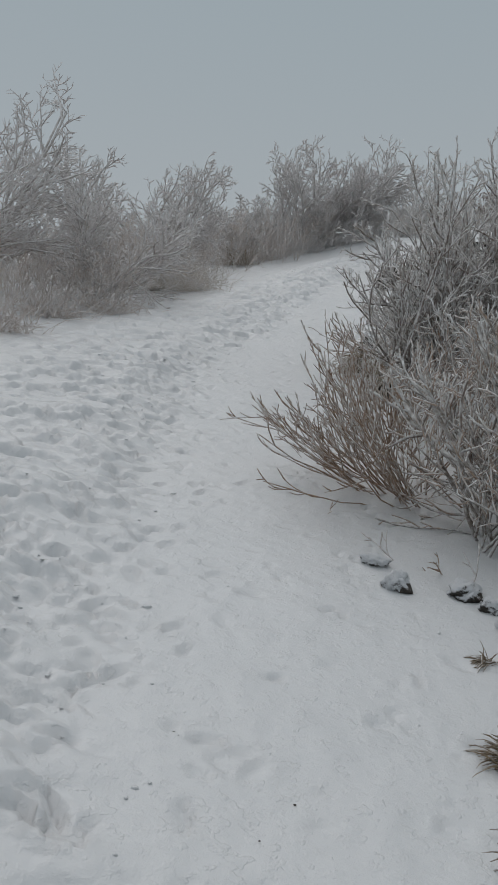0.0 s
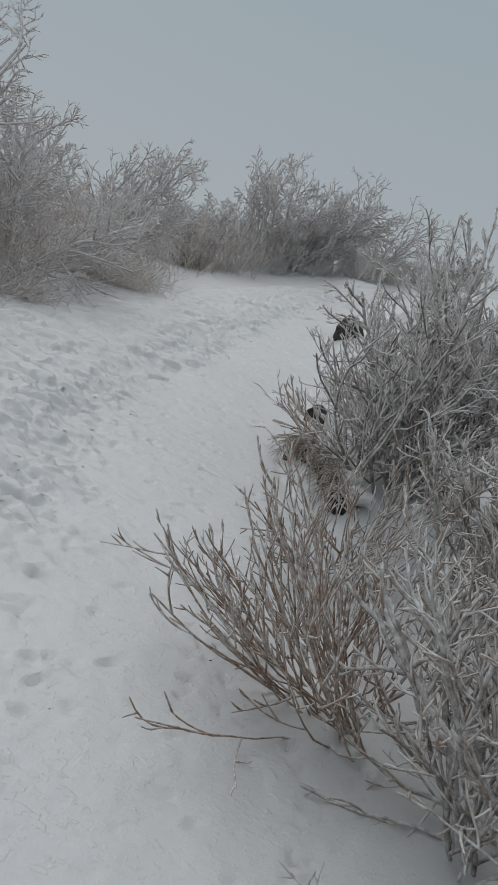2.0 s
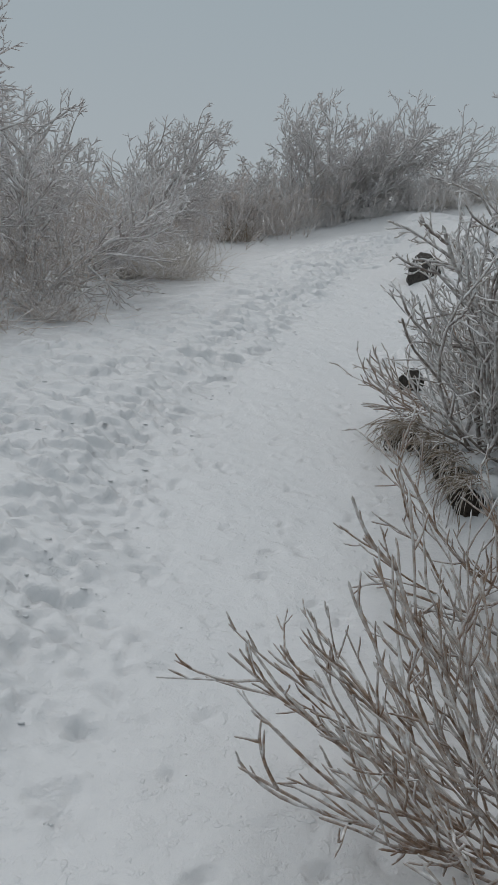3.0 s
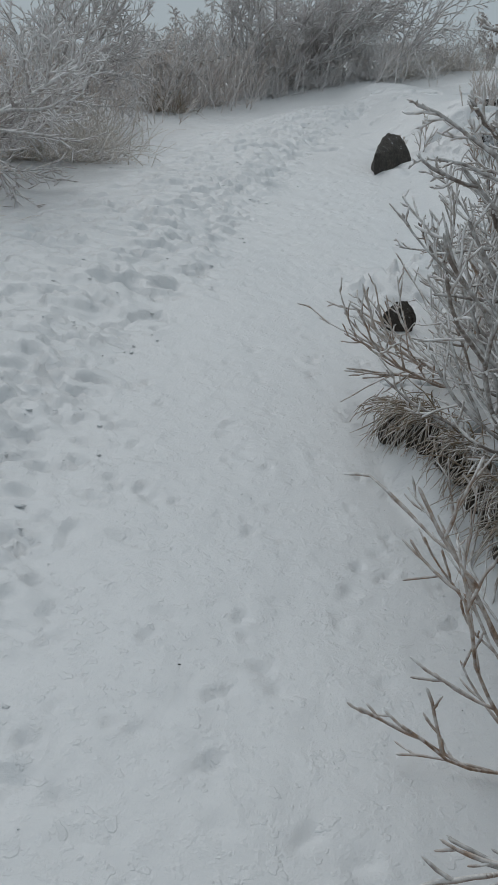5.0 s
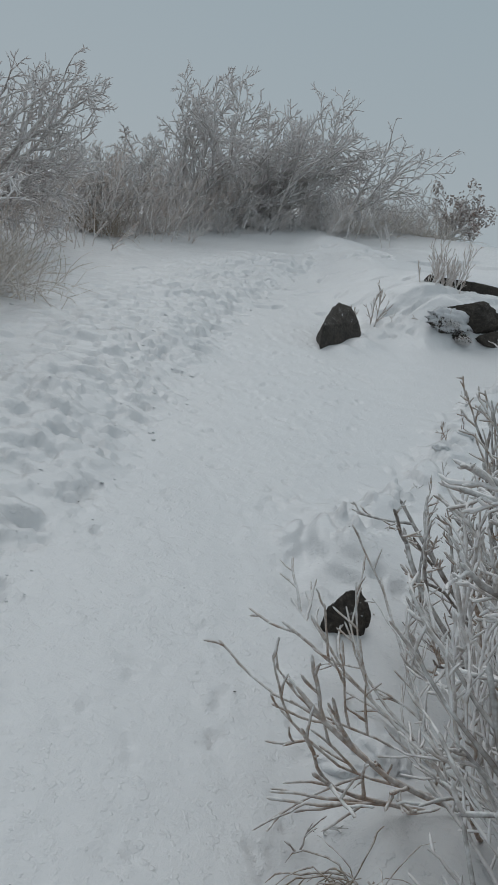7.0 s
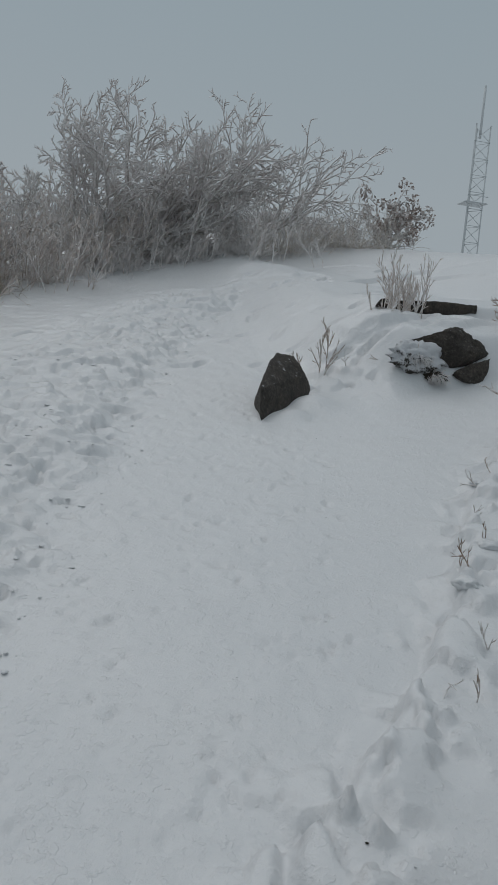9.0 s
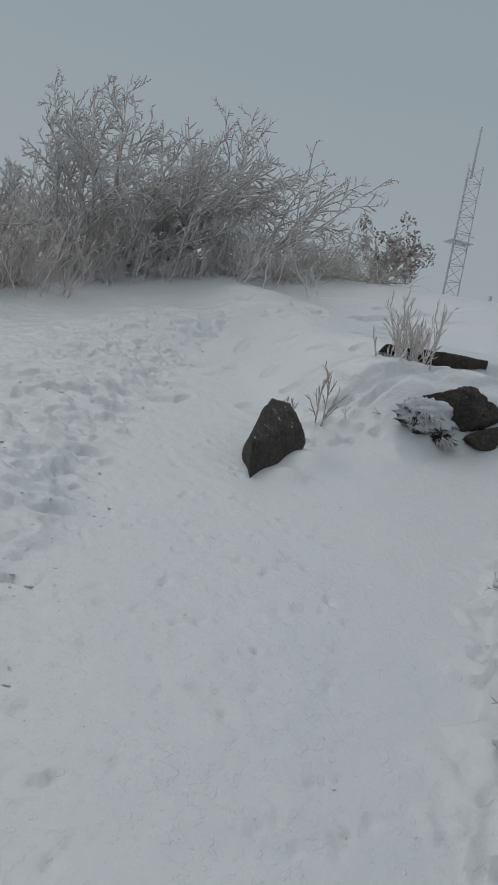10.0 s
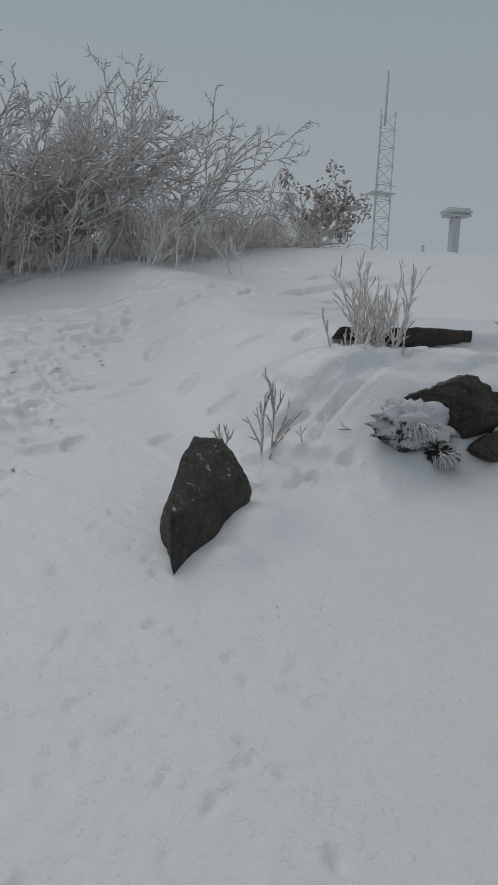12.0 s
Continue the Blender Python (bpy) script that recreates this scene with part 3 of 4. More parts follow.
# ---- grass ----
def grass_tuft(place, blades, length, spread, mat, seed, label, radius=0.0028, droop=-0.16, face=None, soil=None, soil_mat=None, shift=0.0, name="grass_tuft", category="grass", wild=0.10, foot=0.22):
    rng = np.random.default_rng(seed)
    root = new(name)
    root.location = place
    groups = []
    n = 6
    for _ in range(blades):
        az = rng.uniform(0, 2 * math.pi) if face is None else rng.normal(face, 0.75)
        th = spread * math.sqrt(rng.uniform(0.01, 1))
        d = np.array([math.sin(th) * math.cos(az), math.sin(th) * math.sin(az), math.cos(th)])
        p = np.array([*rng.normal(0, length * foot, 2), 0.0])
        ln = length * rng.uniform(0.55, 1.15) / (n - 1)
        pts = [p]
        for _ in range(n - 1):
            d = d + rng.normal(0, wild, 3)
            d[2] += droop
            d = d / math.sqrt(d @ d)
            p = p + d * ln
            pts.append(p)
        groups.append((np.array(pts), radius * rng.uniform(0.6, 1.5) * np.array([1, 1, 0.95, 0.85, 0.7, 0.3]) * rng.uniform(0.8, 1.2, n)))
    v, f = tubes([(np.array([g[0] for g in groups]), np.array([g[1] for g in groups]))], 3)
    blade = part("grass_mat", mesh_of("grass_mat", v, f), mat, root)
    tagged(blade, "frosted dry blades", kind="stuff")
    if soil:
        bm = bmesh.new()
        bmesh.ops.create_icosphere(bm, subdivisions=4, radius=1.0)
        for vv in bm.verts:
            q = vv.co * 2.2 + Vector((seed, 0, 0))
            vv.co *= 1 + 0.3 * noise.fractal(q, 0.9, 2.0, 4) + 0.22 * noise.fractal(q * 3.5, 0.8, 2.0, 3)
            vv.co = Vector((vv.co.x * soil[0], vv.co.y * soil[1], vv.co.z * soil[2]))
        core = part("soil", from_bm("soil", bm), soil_mat or M_SOIL, root, "frozen ground under the tuft")
        core.location = (shift, 0, -0.7 * soil[2] if shift else 0)
    return tagged(root, label, category)


def at(x, y, lift=0.0):
    return (x, y, ground_z(x, y) + lift)


def grass_bank(place, width, seed):
    """A cut turf edge: dark soil face, matted straw hanging over it, snow lying on top."""
    rng = np.random.default_rng(seed)
    root = new("turf_edge")
    root.location = place
    for nm, mat, mid, size, lab in (("soil", M_SOIL, (0.02, 0, 0.0), (0.07, width, 0.08), "dark bare soil face"), ("snow_cap", M_SNOW, (0.10, 0, 0.065), (0.11, width * 1.05, 0.05), "snow lying on the turf")):
        bm = bmesh.new()
        bmesh.ops.create_icosphere(bm, subdivisions=4, radius=1.0)
        for vv in bm.verts:
            q = vv.co * 1.8 + Vector((seed * 2.3, 0, len(nm)))
            vv.co *= 1 + (0.28 if nm == "soil" else 0.14) * noise.fractal(q, 0.9, 2.0, 4)
            vv.co = Vector((vv.co.x * size[0] + mid[0], vv.co.y * size[1] + mid[1], vv.co.z * size[2] + mid[2]))
        part(nm, from_bm(nm, bm), mat, root, lab)
    groups = []
    for _ in range(190):
        th, az = rng.normal(1.1, 0.5), rng.normal(math.pi * 1.05, 0.95)
        d = np.array([math.sin(th) * math.cos(az), math.sin(th) * math.sin(az), math.cos(th)])
        p = np.array([rng.normal(0.03, 0.025), rng.uniform(-width, width), rng.normal(0.085, 0.012)])
        ln = rng.uniform(0.05, 0.24) / 6
        pts = [p]
        for _ in range(6):
            d = d + rng.normal(0, 0.24, 3)
            d[2] -= 0.36
            d = d / math.sqrt(d @ d)
            p = p + d * ln
            pts.append(p)
        groups.append((np.array(pts), rng.uniform(0.0013, 0.0028) * np.array([1, 1, 1, 0.95, 0.9, 0.8, 0.4]) * rng.uniform(0.8, 1.2, 7)))
    v, f = tubes([(np.array([g[0] for g in groups]), np.array([g[1] for g in groups]))], 4)
    tagged(part("grass_mat", mesh_of("grass_mat", v, f), M_STRAW, root), "matted icy straw hanging down", kind="stuff")
    return tagged(root, "overhanging turf edge with straw and dark soil", "turf edge", "turf edges")


for k, (px, py, wd) in enumerate(((0.82, 6.80, 0.11), (0.87, 6.62, 0.12), (0.92, 6.42, 0.13), (0.96, 6.20, 0.13), (0.98, 5.97, 0.12))):
    grass_bank(at(px, py, 0.0), wd, 40 + k)
grass_tuft(at(0.74, 2.05), 150, 0.12, 1.2, M_STRAW, 50, "frosted straw grass tuft at the path edge", 0.0028, -0.25, math.pi, (0.06, 0.07, 0.05))
grass_tuft(at(0.72, 1.66), 90, 0.16, 1.1, M_STRAW, 51, "bent straw grass beside the path", 0.003, -0.28, math.pi * 1.2, (0.05, 0.07, 0.03))
grass_tuft(at(1.22, 3.38), 90, 0.10, 1.3, M_PALE_STRAW, 52, "pale frozen grass under the shrub", 0.0026, -0.3)
grass_tuft(at(0.78, 2.55), 60, 0.07, 1.4, M_STRAW, 53, "short dead grass poking through snow", 0.0022, -0.3, math.pi)
grass_tuft(at(3.16, 12.97, 0.07), 380, 0.12, 1.5, M_FAR, 54, "rime-crusted grass clump beside a boulder", 0.0042, -0.30, -math.pi / 2, (0.21, 0.09, 0.13), M_CLUMP)
grass_tuft(at(3.30, 12.92, -0.01), 240, 0.10, 1.5, M_THICKET, 55, "brown frosted grass clump under a boulder", 0.0038, -0.32, -math.pi / 2, (0.10, 0.06, 0.04))

# ---- shrubs beside the path ----
WHIPS = dict(stems=52, h=0.76, spread=1.5, long=0.12, kids=(4, 2), ratio=0.36, r=0.0051, thin=0.75, rmin=0.0034, up=0.085, wob=0.085, fork=0.5, foot=0.07, bare=0.35, tip=0.6, sides=5, fine_sides=4, lean=(-0.20, -0.05))
shrub("frosted_shrub", at(0.83, 4.20), WHIPS, M_BROWN, "low brown shrub of thin frosted whips leaning over the path", "shrub", 101, "frosted shrubs")
shrub("frosted_shrub", at(0.84, 4.04), dict(WHIPS, stems=20, h=0.86, spread=0.9, lean=(-1.2, -0.65), up=0.10), M_BROWN, "low brown whips sweeping over the snow", "shrub", 119, "frosted shrubs")
DENSE = dict(stems=30, h=1.0, spread=0.95, kids=(7, 4, 1), ratio=0.44, r=0.010, thin=0.64, rmin=0.004, up=0.075, wob=0.13, fork=0.72, foot=0.15, bare=0.12, tip=0.75, sides=5, fine_sides=4)
shrub("frosted_shrub", at(1.18, 3.55), DENSE, M_TRUNK, "dense grey shrub with ice-coated tangled twigs", "shrub", 102, "frosted shrubs", M_WARM)
shrub("frosted_shrub", at(1.68, 5.3), dict(DENSE, stems=22, h=0.95, min_x=0.9), M_TRUNK, "dense grey shrub with ice-coated tangled twigs", "shrub", 118, "frosted shrubs", M_WARM)
shrub("frosted_shrub", at(1.75, 4.35), dict(DENSE, stems=20), M_TRUNK, "dense grey shrub with ice-coated tangled twigs", "shrub", 103, "frosted shrubs", M_WARM)
TALL = dict(DENSE, stems=28, h=1.6, spread=0.52, kids=(9, 6, 3), ratio=0.32, r=0.011, lean=(-0.14, -0.02), foot=0.16, min_x=0.72)
shrub("frosted_shrub", at(1.50, 6.80), dict(DENSE, stems=28, h=0.86, spread=0.9, r=0.0075, lean=(-0.08, 0), min_x=0.70), M_GREY, "dense grey shrub with ice-coated tangled twigs", "shrub", 116, "frosted shrubs")
shrub("frosted_shrub", at(1.70, 6.55), TALL, M_TRUNK, "tall grey-green shrub thick with rime", "shrub", 124, "frosted shrubs", M_GREY)
shrub("frosted_shrub", at(1.38, 6.3), dict(DENSE, stems=26, h=1.1, spread=0.75, min_x=0.80), M_TRUNK, "dense grey shrub with ice-coated tangled twigs", "shrub", 120, "frosted shrubs", M_GREY)
shrub("frosted_shrub", at(2.35, 6.4), dict(TALL, lean=(0, 0), h=1.6, stems=12, kids=(8, 5, 2)), M_GREY, "tall grey-green shrub thick with rime", "shrub", 105, "frosted shrubs")
SPRAWL = dict(stems=15, h=0.80, spread=1.35, kids=(4, 2), ratio=0.40, r=0.0052, thin=0.8, rmin=0.0034, up=0.03, wob=0.10, fork=0.6, foot=0.10, bare=0.35, tip=0.75, sides=5, fine_sides=4, lean=(-0.45, -0.1))
shrub("frosted_shrub", at(0.95, 5.42), dict(SPRAWL, stems=20, up=0.07, lean=(-0.22, -0.05)), M_BROWN, "sprawling low shrub with knobbly frosted shoots", "shrub", 106, "frosted shrubs")
shrub("frosted_shrub", at(1.08, 5.12), dict(SPRAWL, stems=8, h=0.55), M_TRUNK, "sprawling low shrub with knobbly frosted shoots", "shrub", 117, "frosted shrubs")
shrub("frosted_shrub", at(1.32, 7.34), dict(SPRAWL, stems=14, h=0.80, spread=1.2, r=0.0066, rmin=0.0042, kids=(5, 2), lean=(-0.75, -0.1)), M_WARM, "sprawling low shrub with knobbly frosted shoots", "shrub", 107, "frosted shrubs")
shrub("frosted_shrub", at(1.80, 7.95), dict(DENSE, stems=20, h=1.0, spread=0.75, r=0.009, lean=(-0.25, -0.1), kids=(6, 4, 2), min_x=0.95), M_TRUNK, "leaning shrub with upswept icy twigs", "shrub", 108, "frosted shrubs", M_WARM)
shrub("frosted_shrub", at(2.6, 8.3), dict(DENSE, stems=14), M_GREY, "dense grey shrub with ice-coated tangled twigs", "shrub", 109, "frosted shrubs")
shrub("frosted_shrub", at(3.62, 11.55), dict(DENSE, stems=12, h=0.6, kids=(5, 3)), M_GREY, "small frosted shrub at the trail edge", "shrub", 110, "frosted shrubs")
shrub("frosted_shrub", at(4.42, 13.45), dict(DENSE, stems=12, h=0.42, kids=(5, 3)), M_BROWN, "small frosted shrub beside the rocks", "shrub", 111, "frosted shrubs")
UPRIGHT = dict(stems=30, low=0.45, h=0.44, spread=0.62, kids=(4, 2), ratio=0.40, r=0.0062, thin=0.75, rmin=0.004, up=0.06, wob=0.06, fork=0.42, foot=0.06, bare=0.2, tip=0.6)
shrub("frosted_shrub", at(3.38, 13.80), dict(UPRIGHT, h=0.52), M_THICKET, "upright pale shrub coated in rime behind the slab", "shrub", 112, "frosted shrubs")
shrub("frosted_shrub", at(3.12, 13.62), dict(UPRIGHT, stems=8, h=0.24), M_THICKET, "upright pale shrub coated in rime behind the slab", "shrub", 113, "frosted shrubs")
SPRIG = dict(stems=3, h=0.38, spread=0.45, kids=(6, 2), ratio=0.42, r=0.007, thin=0.75, rmin=0.0045, up=0.04, wob=0.05, fork=0.55, foot=0.02, bare=0.25)
shrub("frosted_sprig", at(2.50, 13.22), SPRIG, M_WARM, "bare frosted sprig growing behind a boulder", "sprig", 114, "sprigs")
shrub("frosted_sprig", at(2.28, 13.25), dict(SPRIG, h=0.24), M_WARM, "bare frosted sprig growing behind a boulder", "sprig", 115, "sprigs")
TWIG = dict(stems=1, h=0.22, spread=0.7, kids=(3, 1), ratio=0.5, r=0.004, thin=0.8, rmin=0.003, up=0.02, wob=0.10, fork=0.6, foot=0.01, bare=0.3)
for k, (px, py) in enumerate(((0.66, 3.28), (0.84, 3.22), (0.90, 3.12), (0.80, 7.15), (0.86, 7.22), (2.25, 10.25), (2.05, 9.62), (2.42, 10.42), (2.72, 11.0), (2.86, 11.1), (0.74, 1.92), (0.78, 2.2), (2.70, 13.2), (2.98, 13.1), (2.53, 10.69), (2.27, 10.20), (1.85, 9.52), (1.85, 9.39))):
    shrub("dead_twig", at(px, py), dict(TWIG, h=(0.22 if k < 3 else 0.15), lean=(-0.4, -0.2)), M_BROWN if k % 2 else M_GREY, "dead twig sticking out of the snow", "twig", 130 + k, "dead twigs")

# ---- trees and thicket along the crest ----
TREE = dict(stems=8, h=1.9, spread=0.85, low=0.7, kids=(10, 7, 4), ratio=0.44, r=0.028, thin=0.50, rmin=0.0075, ups=(0.0, 0.012, 0.0, 0.0), wob=0.085, fork=0.80, foot=0.05, bare=0.14, tip=0.42, wind=0.008, sides=5)
FROSTED = "bare frosted tree with spreading rimed branches"
shrub("frosted_tree", at(-3.15, 9.0), dict(TREE, h=2.45, stems=9, spread=0.8, lean=(-0.02, 0)), M_TREE, FROSTED, "tree", 201, "frosted trees", M_FAR)
shrub("frosted_tree", at(-1.92, 10.3), dict(TREE, h=1.8, stems=10, spread=1.05, lean=(0.12, 0)), M_TREE, FROSTED, "tree", 202, "frosted trees", M_FAR)
shrub("frosted_tree", at(-1.75, 14.3), dict(TREE, h=1.95, stems=9, lean=(0.1, 0), rmin=0.009), M_TREE, FROSTED, "tree", 203, "frosted trees", M_FAR)
shrub("frosted_tree", at(-2.5, 12.6), dict(TREE, h=1.6, stems=6, rmin=0.009), M_TREE, FROSTED, "tree", 209, "frosted trees", M_FAR)
shrub("frosted_shrub", at(-1.75, 9.25), dict(TREE, stems=12, h=0.85, kids=(8, 6, 2), bare=0.1, r=0.009, rmin=0.005), M_TREE, "low frosted shrub under bare trees", "shrub", 208, "frosted shrubs", M_THICKET)
WINDSWEPT = "windswept tree white with rime on the crest"
shrub("frosted_tree", at(0.95, 18.95), dict(TREE, h=1.85, stems=11, low=0.82, spread=1.15, lean=(0.02, 0), rmin=0.0115), M_TREE, WINDSWEPT, "tree", 204, "frosted trees", M_FAR)
shrub("frosted_tree", at(1.75, 19.0), dict(TREE, h=2.35, stems=9, spread=0.6, lean=(0.8, 0), wind=0.02, rmin=0.0115), M_TREE, WINDSWEPT, "tree", 205, "frosted trees", M_FAR)
shrub("frosted_tree", at(1.42, 19.25), dict(TREE, h=2.1, stems=9, spread=0.8, low=0.8, lean=(0.35, 0), rmin=0.0115), M_TREE, WINDSWEPT, "tree", 210, "frosted trees", M_FAR)
shrub("frosted_tree", at(3.25, 19.1), dict(TREE, h=1.9, stems=4, spread=0.4, kids=(10, 5, 2), lean=(0.6, 0), wind=0.02, rmin=0.0105), M_TREE, "thin windswept tree white with rime", "tree", 206, "frosted trees", M_FAR)
shrub("frosted_tree", at(-0.55, 17.2), dict(TREE, h=1.3, stems=6, rmin=0.009), M_TREE, "small frosted tree in the thicket", "tree", 207, "frosted trees")

THICKET = dict(stems=20, segs=(6, 5, 4, 3), h=0.80, spread=0.60, kids=(6, 4), ratio=0.40, r=0.006, thin=0.75, rmin=0.0042, up=0.05, wob=0.15, fork=0.62, foot=0.36, bare=0.15, tip=0.6, sides=3)
kinds = [shrub("thicket_shrub", at(0.2, 17.0), dict(THICKET), M_THICKET, "brown thicket shrub dusted with rime", "shrub", 301, "thicket"),
         shrub("thicket_shrub", at(-0.9, 15.3), dict(THICKET, h=0.66), M_THICKET, "brown thicket shrub dusted with rime", "shrub", 302, "thicket"),
         shrub("thicket_shrub", at(3.1, 17.9), dict(THICKET, h=0.7, lean=(0.3, 0)), M_HEDGE, "rimed thicket shrub coloured paler for fog haze", "shrub", 303, "thicket")]
EDGE_Y = [3.0, 5.5, 7.5, 9.2, 11.5, 13.2, 15.0]
EDGE_X = [-2.6, -2.45, -2.25, -1.95, -1.85, -1.45, -0.95]
rng = np.random.default_rng(77)
spots = []
for row, back in enumerate((0.0, 0.9)):
    for yy in np.arange(3.4, 15.6, 0.72 + 0.1 * row):
        spots.append((np.interp(yy, EDGE_Y, EDGE_X) - 0.5 - back, yy + rng.normal(0, 0.12), (0.8 if yy < 12 else 1.05) + 0.13 * row, 0))
    for xx in np.concatenate([np.arange(-1.6 - back, 0.9, 0.44 + 0.1 * row), np.arange(0.9, 5.0 - 0.3 * row, 0.62 + 0.1 * row)]):
        yy = np.interp(xx, [-1, 0.2, 1.4, 2.6, 3.6, 5.0], [16.5, 18.1, 18.85, 19.1, 19.2, 19.5]) + back
        spots.append((xx + rng.normal(0, 0.1), yy, (0.98 if xx > 2.6 else 1.15) + 0.10 * row, 2 if xx > 1.4 else rng.integers(0, 2)))
for xx in np.arange(-0.6, 4.6, 0.42):
    spots.append((xx + rng.normal(0, 0.1), np.interp(xx, [-1, 0.2, 1.4, 2.6, 3.6, 5.0], [15.75, 17.6, 18.3, 18.55, 18.65, 18.95]), 0.5, 2))
for xx, yy, sc, which in spots:
    s = sc * rng.uniform(0.82, 1.12)
    m = Matrix.Translation(at(xx, yy, -0.02)) @ Matrix.Rotation(rng.uniform(0, 6.28) if which < 2 else rng.normal(0, 0.5), 4, "Z") @ Matrix.Diagonal((s, s, s * rng.uniform(0.9, 1.1), 1))
    copy_thing(kinds[which if which == 2 else int(rng.integers(0, 2))], m)

for k, (px, py, ln, nb, mt) in enumerate(((-1.22, 12.1, 0.68, 760, M_PALE_STRAW), (-1.7, 11.75, 0.55, 380, M_PALE_STRAW), (-1.05, 13.2, 0.45, 260, M_PALE_STRAW), (-2.0, 8.3, 0.4, 260, M_THICKET), (-1.5, 9.0, 0.34, 220, M_THICKET),
                                          (-0.40, 16.6, 0.5, 200, M_STRAW), (0.2, 17.6, 0.45, 200, M_THICKET), (1.2, 18.4, 0.42, 160, M_FAR), (2.1, 18.6, 0.42, 180, M_FAR), (2.75, 18.8, 0.36, 150, M_FAR),
                                          (3.6, 18.7, 0.6, 220, M_PALE_STRAW), (4.3, 18.8, 0.6, 220, M_PALE_STRAW), (4.9, 18.9, 0.55, 200, M_PALE_STRAW), (-2.15, 6.9, 0.4, 240, M_THICKET))):
    grass_tuft(at(px, py, -0.02), nb, ln, 1.0, mt, 400 + k, "tall frosted dry grass at the thicket edge", 0.0034, -0.12, wild=0.22, foot=0.45)


def oak(place, seed):
    """A small tree that kept its withered leaves."""
    root = shrub("leafy_tree", place, dict(TREE, h=0.95, stems=6, spread=0.45, kids=(7, 5), rmin=0.005, wind=0.0, lean=(0.1, 0)), M_FAR, "small frosted tree with withered brown leaves", "tree", seed)
    rng = np.random.default_rng(seed)
    verts, faces = [], []
    ends = [p for p in TIPS if p[2] > 0.3]
    for _ in range(70):
        c = ends[int(rng.integers(0, len(ends)))]
        for _ in range(rng.integers(9, 20)):
            p, d = c + rng.normal(0, 0.05, 3), unit(rng.normal(0, 1, 3) + np.array([0, 0, -0.9]))
            w = unit(np.cross(d, rng.normal(0, 1, 3)))
            nrm = np.cross(d, w)
            ln, wd, b = rng.uniform(0.05, 0.09), rng.uniform(0.016, 0.028), len(verts)
            verts += [p, p + d * ln * 0.45 + w * wd + nrm * 0.012, p + d * ln * 0.45 - nrm * 0.008, p + d * ln * 0.45 - w * wd + nrm * 0.012, p + d * ln]
            faces += [(b, b + 1, b + 2), (b, b + 2, b + 3), (b + 1, b + 4, b + 2), (b + 2, b + 4, b + 3)]
    leaves = part("leaf_cover", mesh_of("leaf_cover", np.array(verts), [np.array(faces)]), M_LEAF, root)
    tagged(leaves, "withered brown leaves edged with rime", kind="stuff")


oak(at(5.08, 19.0, -0.05), 501)


# ---- far mast and signpost, fog haze put into their colours ----
def bar(bm, a, b, r, sides=6):
    a, b = Vector(a), Vector(b)
    m = Matrix.Translation((a + b) / 2) @ (b - a).to_track_quat("Z", "Y").to_matrix().to_4x4()
    bmesh.ops.create_cone(bm, cap_ends=True, segments=sides, radius1=r, radius2=r, depth=(b - a).length, matrix=m)


def box(bm, place, size, turn=None):
    m = Matrix.Translation(place) @ (turn or Matrix.Identity(4)) @ Matrix.Diagonal((*size, 1))
    return bmesh.ops.create_cube(bm, size=1.0, matrix=m)


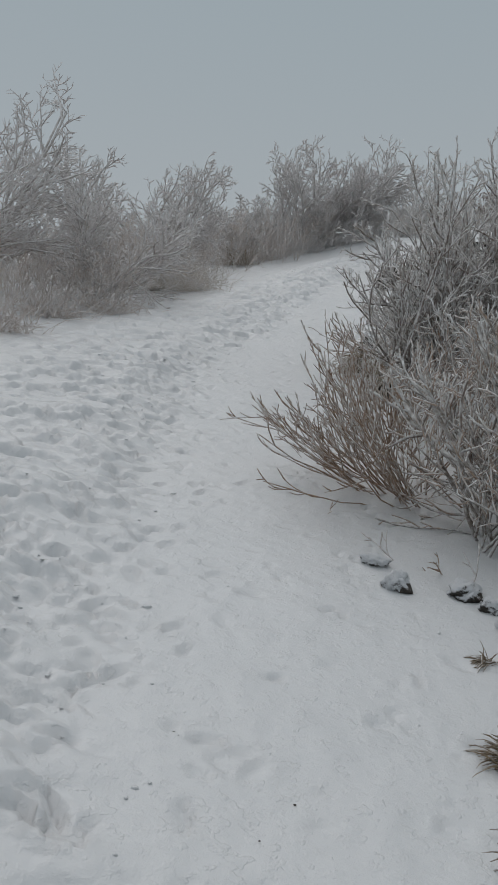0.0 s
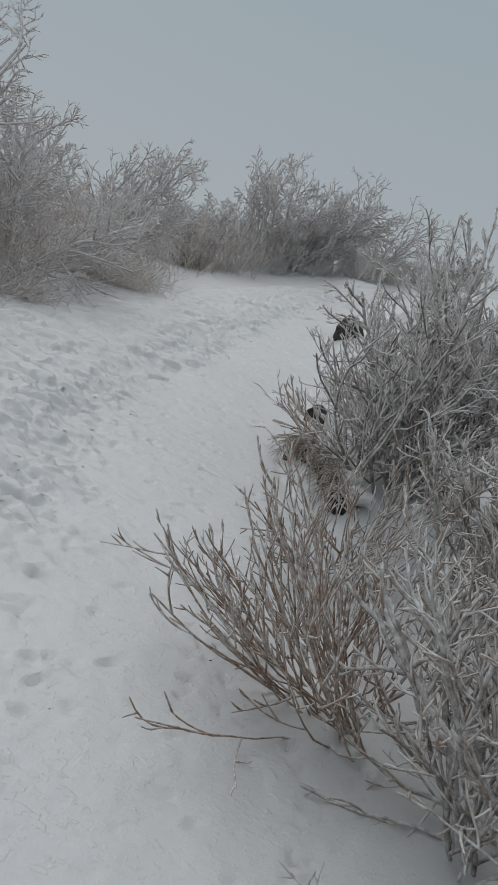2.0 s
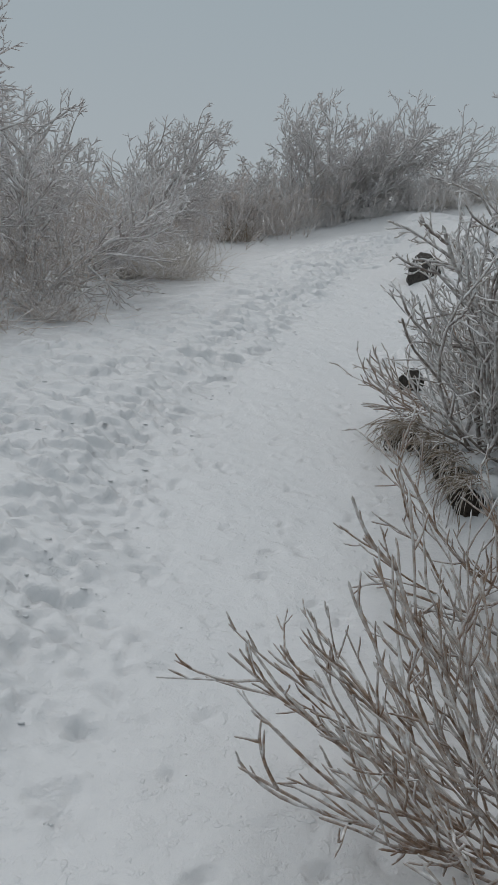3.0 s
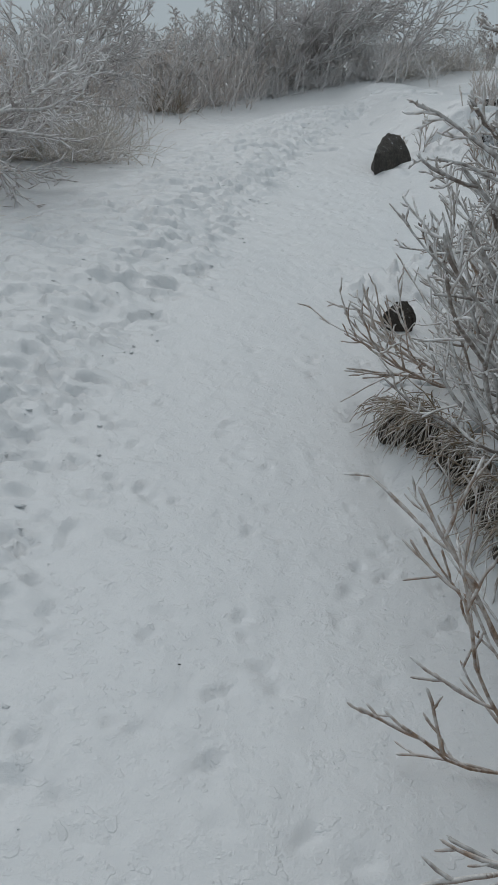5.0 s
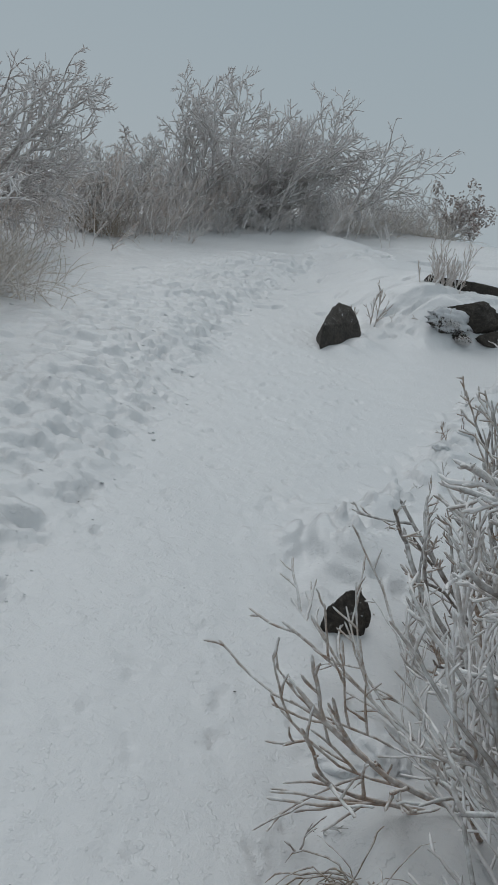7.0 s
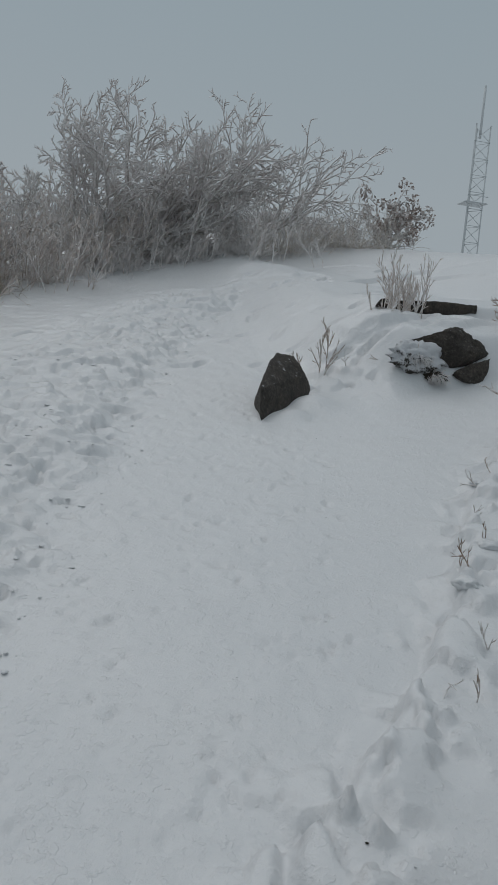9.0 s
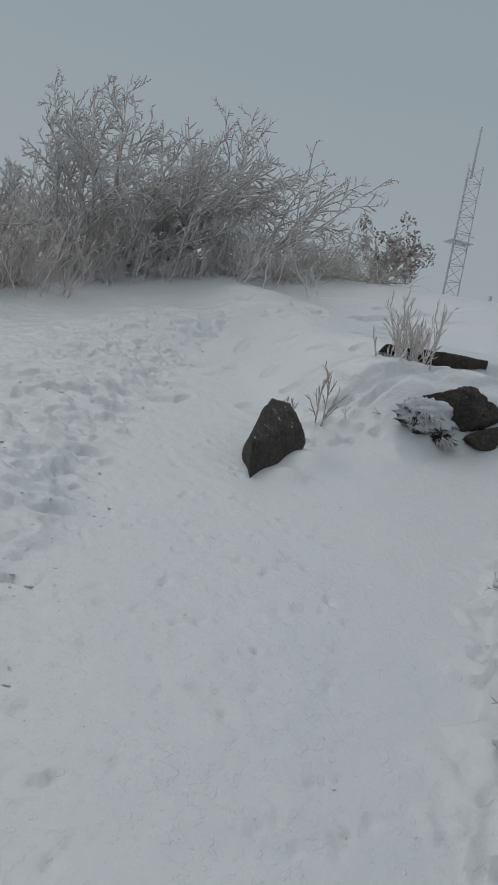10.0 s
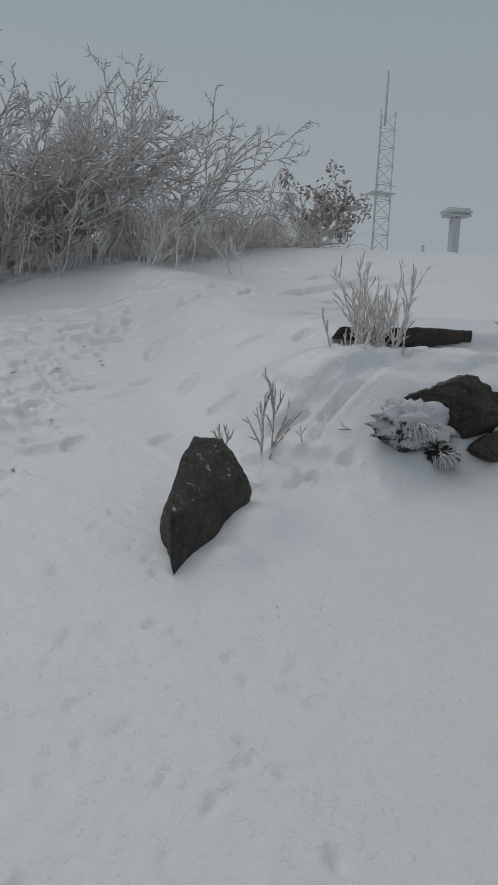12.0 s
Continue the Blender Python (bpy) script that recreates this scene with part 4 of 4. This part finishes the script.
mast = new("lattice_mast")
mast_foot = at(19.7, 45.0, -0.12)
mast.location = mast_foot
top_z = 16.3 - mast_foot[2]
legs = [(-0.42, -0.3), (0.42, -0.3), (0.0, 0.42)]
for lx, ly in legs:
    bm = bmesh.new()
    bar(bm, (lx, ly, 0), (lx * 0.9, ly * 0.9, top_z), 0.032)
    part("leg", from_bm("leg", bm), M_MAST, mast)
for k in range(int(top_z / 0.8)):
    bm = bmesh.new()
    for i in range(3):
        a, b = legs[i], legs[(i + 1) % 3]
        bar(bm, (*a, k * 0.8), (*b, k * 0.8 + 0.8), 0.016, 4)
        bar(bm, (*a, k * 0.8), (*b, k * 0.8), 0.016, 4)
    tagged(part("bracing", from_bm("bracing", bm), M_MAST, mast), kind="stuff")
bm = bmesh.new()
box(bm, (0, 0, 5.9), (1.15, 0.9, 0.05))
box(bm, (0, -0.5, 6.2), (1.1, 0.03, 0.03))
part("platform", from_bm("platform", bm), M_MAST, mast)
bm = bmesh.new()
bar(bm, (0, 0, top_z - 0.6), (0, 0, top_z + 1.9), 0.06)
part("antenna", from_bm("antenna", bm), M_MAST, mast, "slim aerial rod at the top")
tagged(mast, "tall lattice mast coloured near the sky as if in fog", "mast")

sign = new("signpost")
sign_foot = at(17.45, 35.0, -0.1)
sign.location = sign_foot
up = 9.62 - sign_foot[2]
bm = bmesh.new()
box(bm, (0, 0, up / 2), (0.28, 0.28, up))
part("post", from_bm("post", bm, False), M_POST, sign)
bm = bmesh.new()
box(bm, (0.05, 0, up + 0.06), (0.85, 0.6, 0.06), Matrix.Rotation(-0.06, 4, "Y"))
part("roof_board", from_bm("roof_board", bm, False), M_POST, sign)
bm = bmesh.new()
box(bm, (0.02, 0, up + 0.20), (1.05, 0.66, 0.24), Matrix.Rotation(-0.06, 4, "Y"))
bmesh.ops.bevel(bm, geom=bm.edges[:], offset=0.09, segments=3, affect="EDGES")
# Snow cap takes the mast's sky-like grey, so its colour holds the haze
part("snow_cap", from_bm("snow_cap", bm), M_MAST, sign, "thick snow lying on the roof board")
bm = bmesh.new()
box(bm, (0.05, -0.1, up - 1.55), (0.55, 0.5, 0.40))
bmesh.ops.bevel(bm, geom=bm.edges[:], offset=0.08, segments=2, affect="EDGES")
part("base_block", from_bm("base_block", bm), M_POST, sign)
tagged(sign, "wooden signpost in haze-pale grey with a snow-topped roof", "signpost")

for px, py, hh in ((16.24, 35.0, 8.55), (16.9, 36.5, 8.35), (15.5, 37.0, 8.2)):
    bm = bmesh.new()
    foot = at(px, py, -0.1)
    bar(bm, (0, 0, 0), (0, 0, hh - foot[2]), 0.06)
    fp = part("fence_post", from_bm("fence_post", bm), M_POST)
    fp.location = foot
    tagged(fp, "thin fence post in haze-pale grey", "fence post", "fence posts")
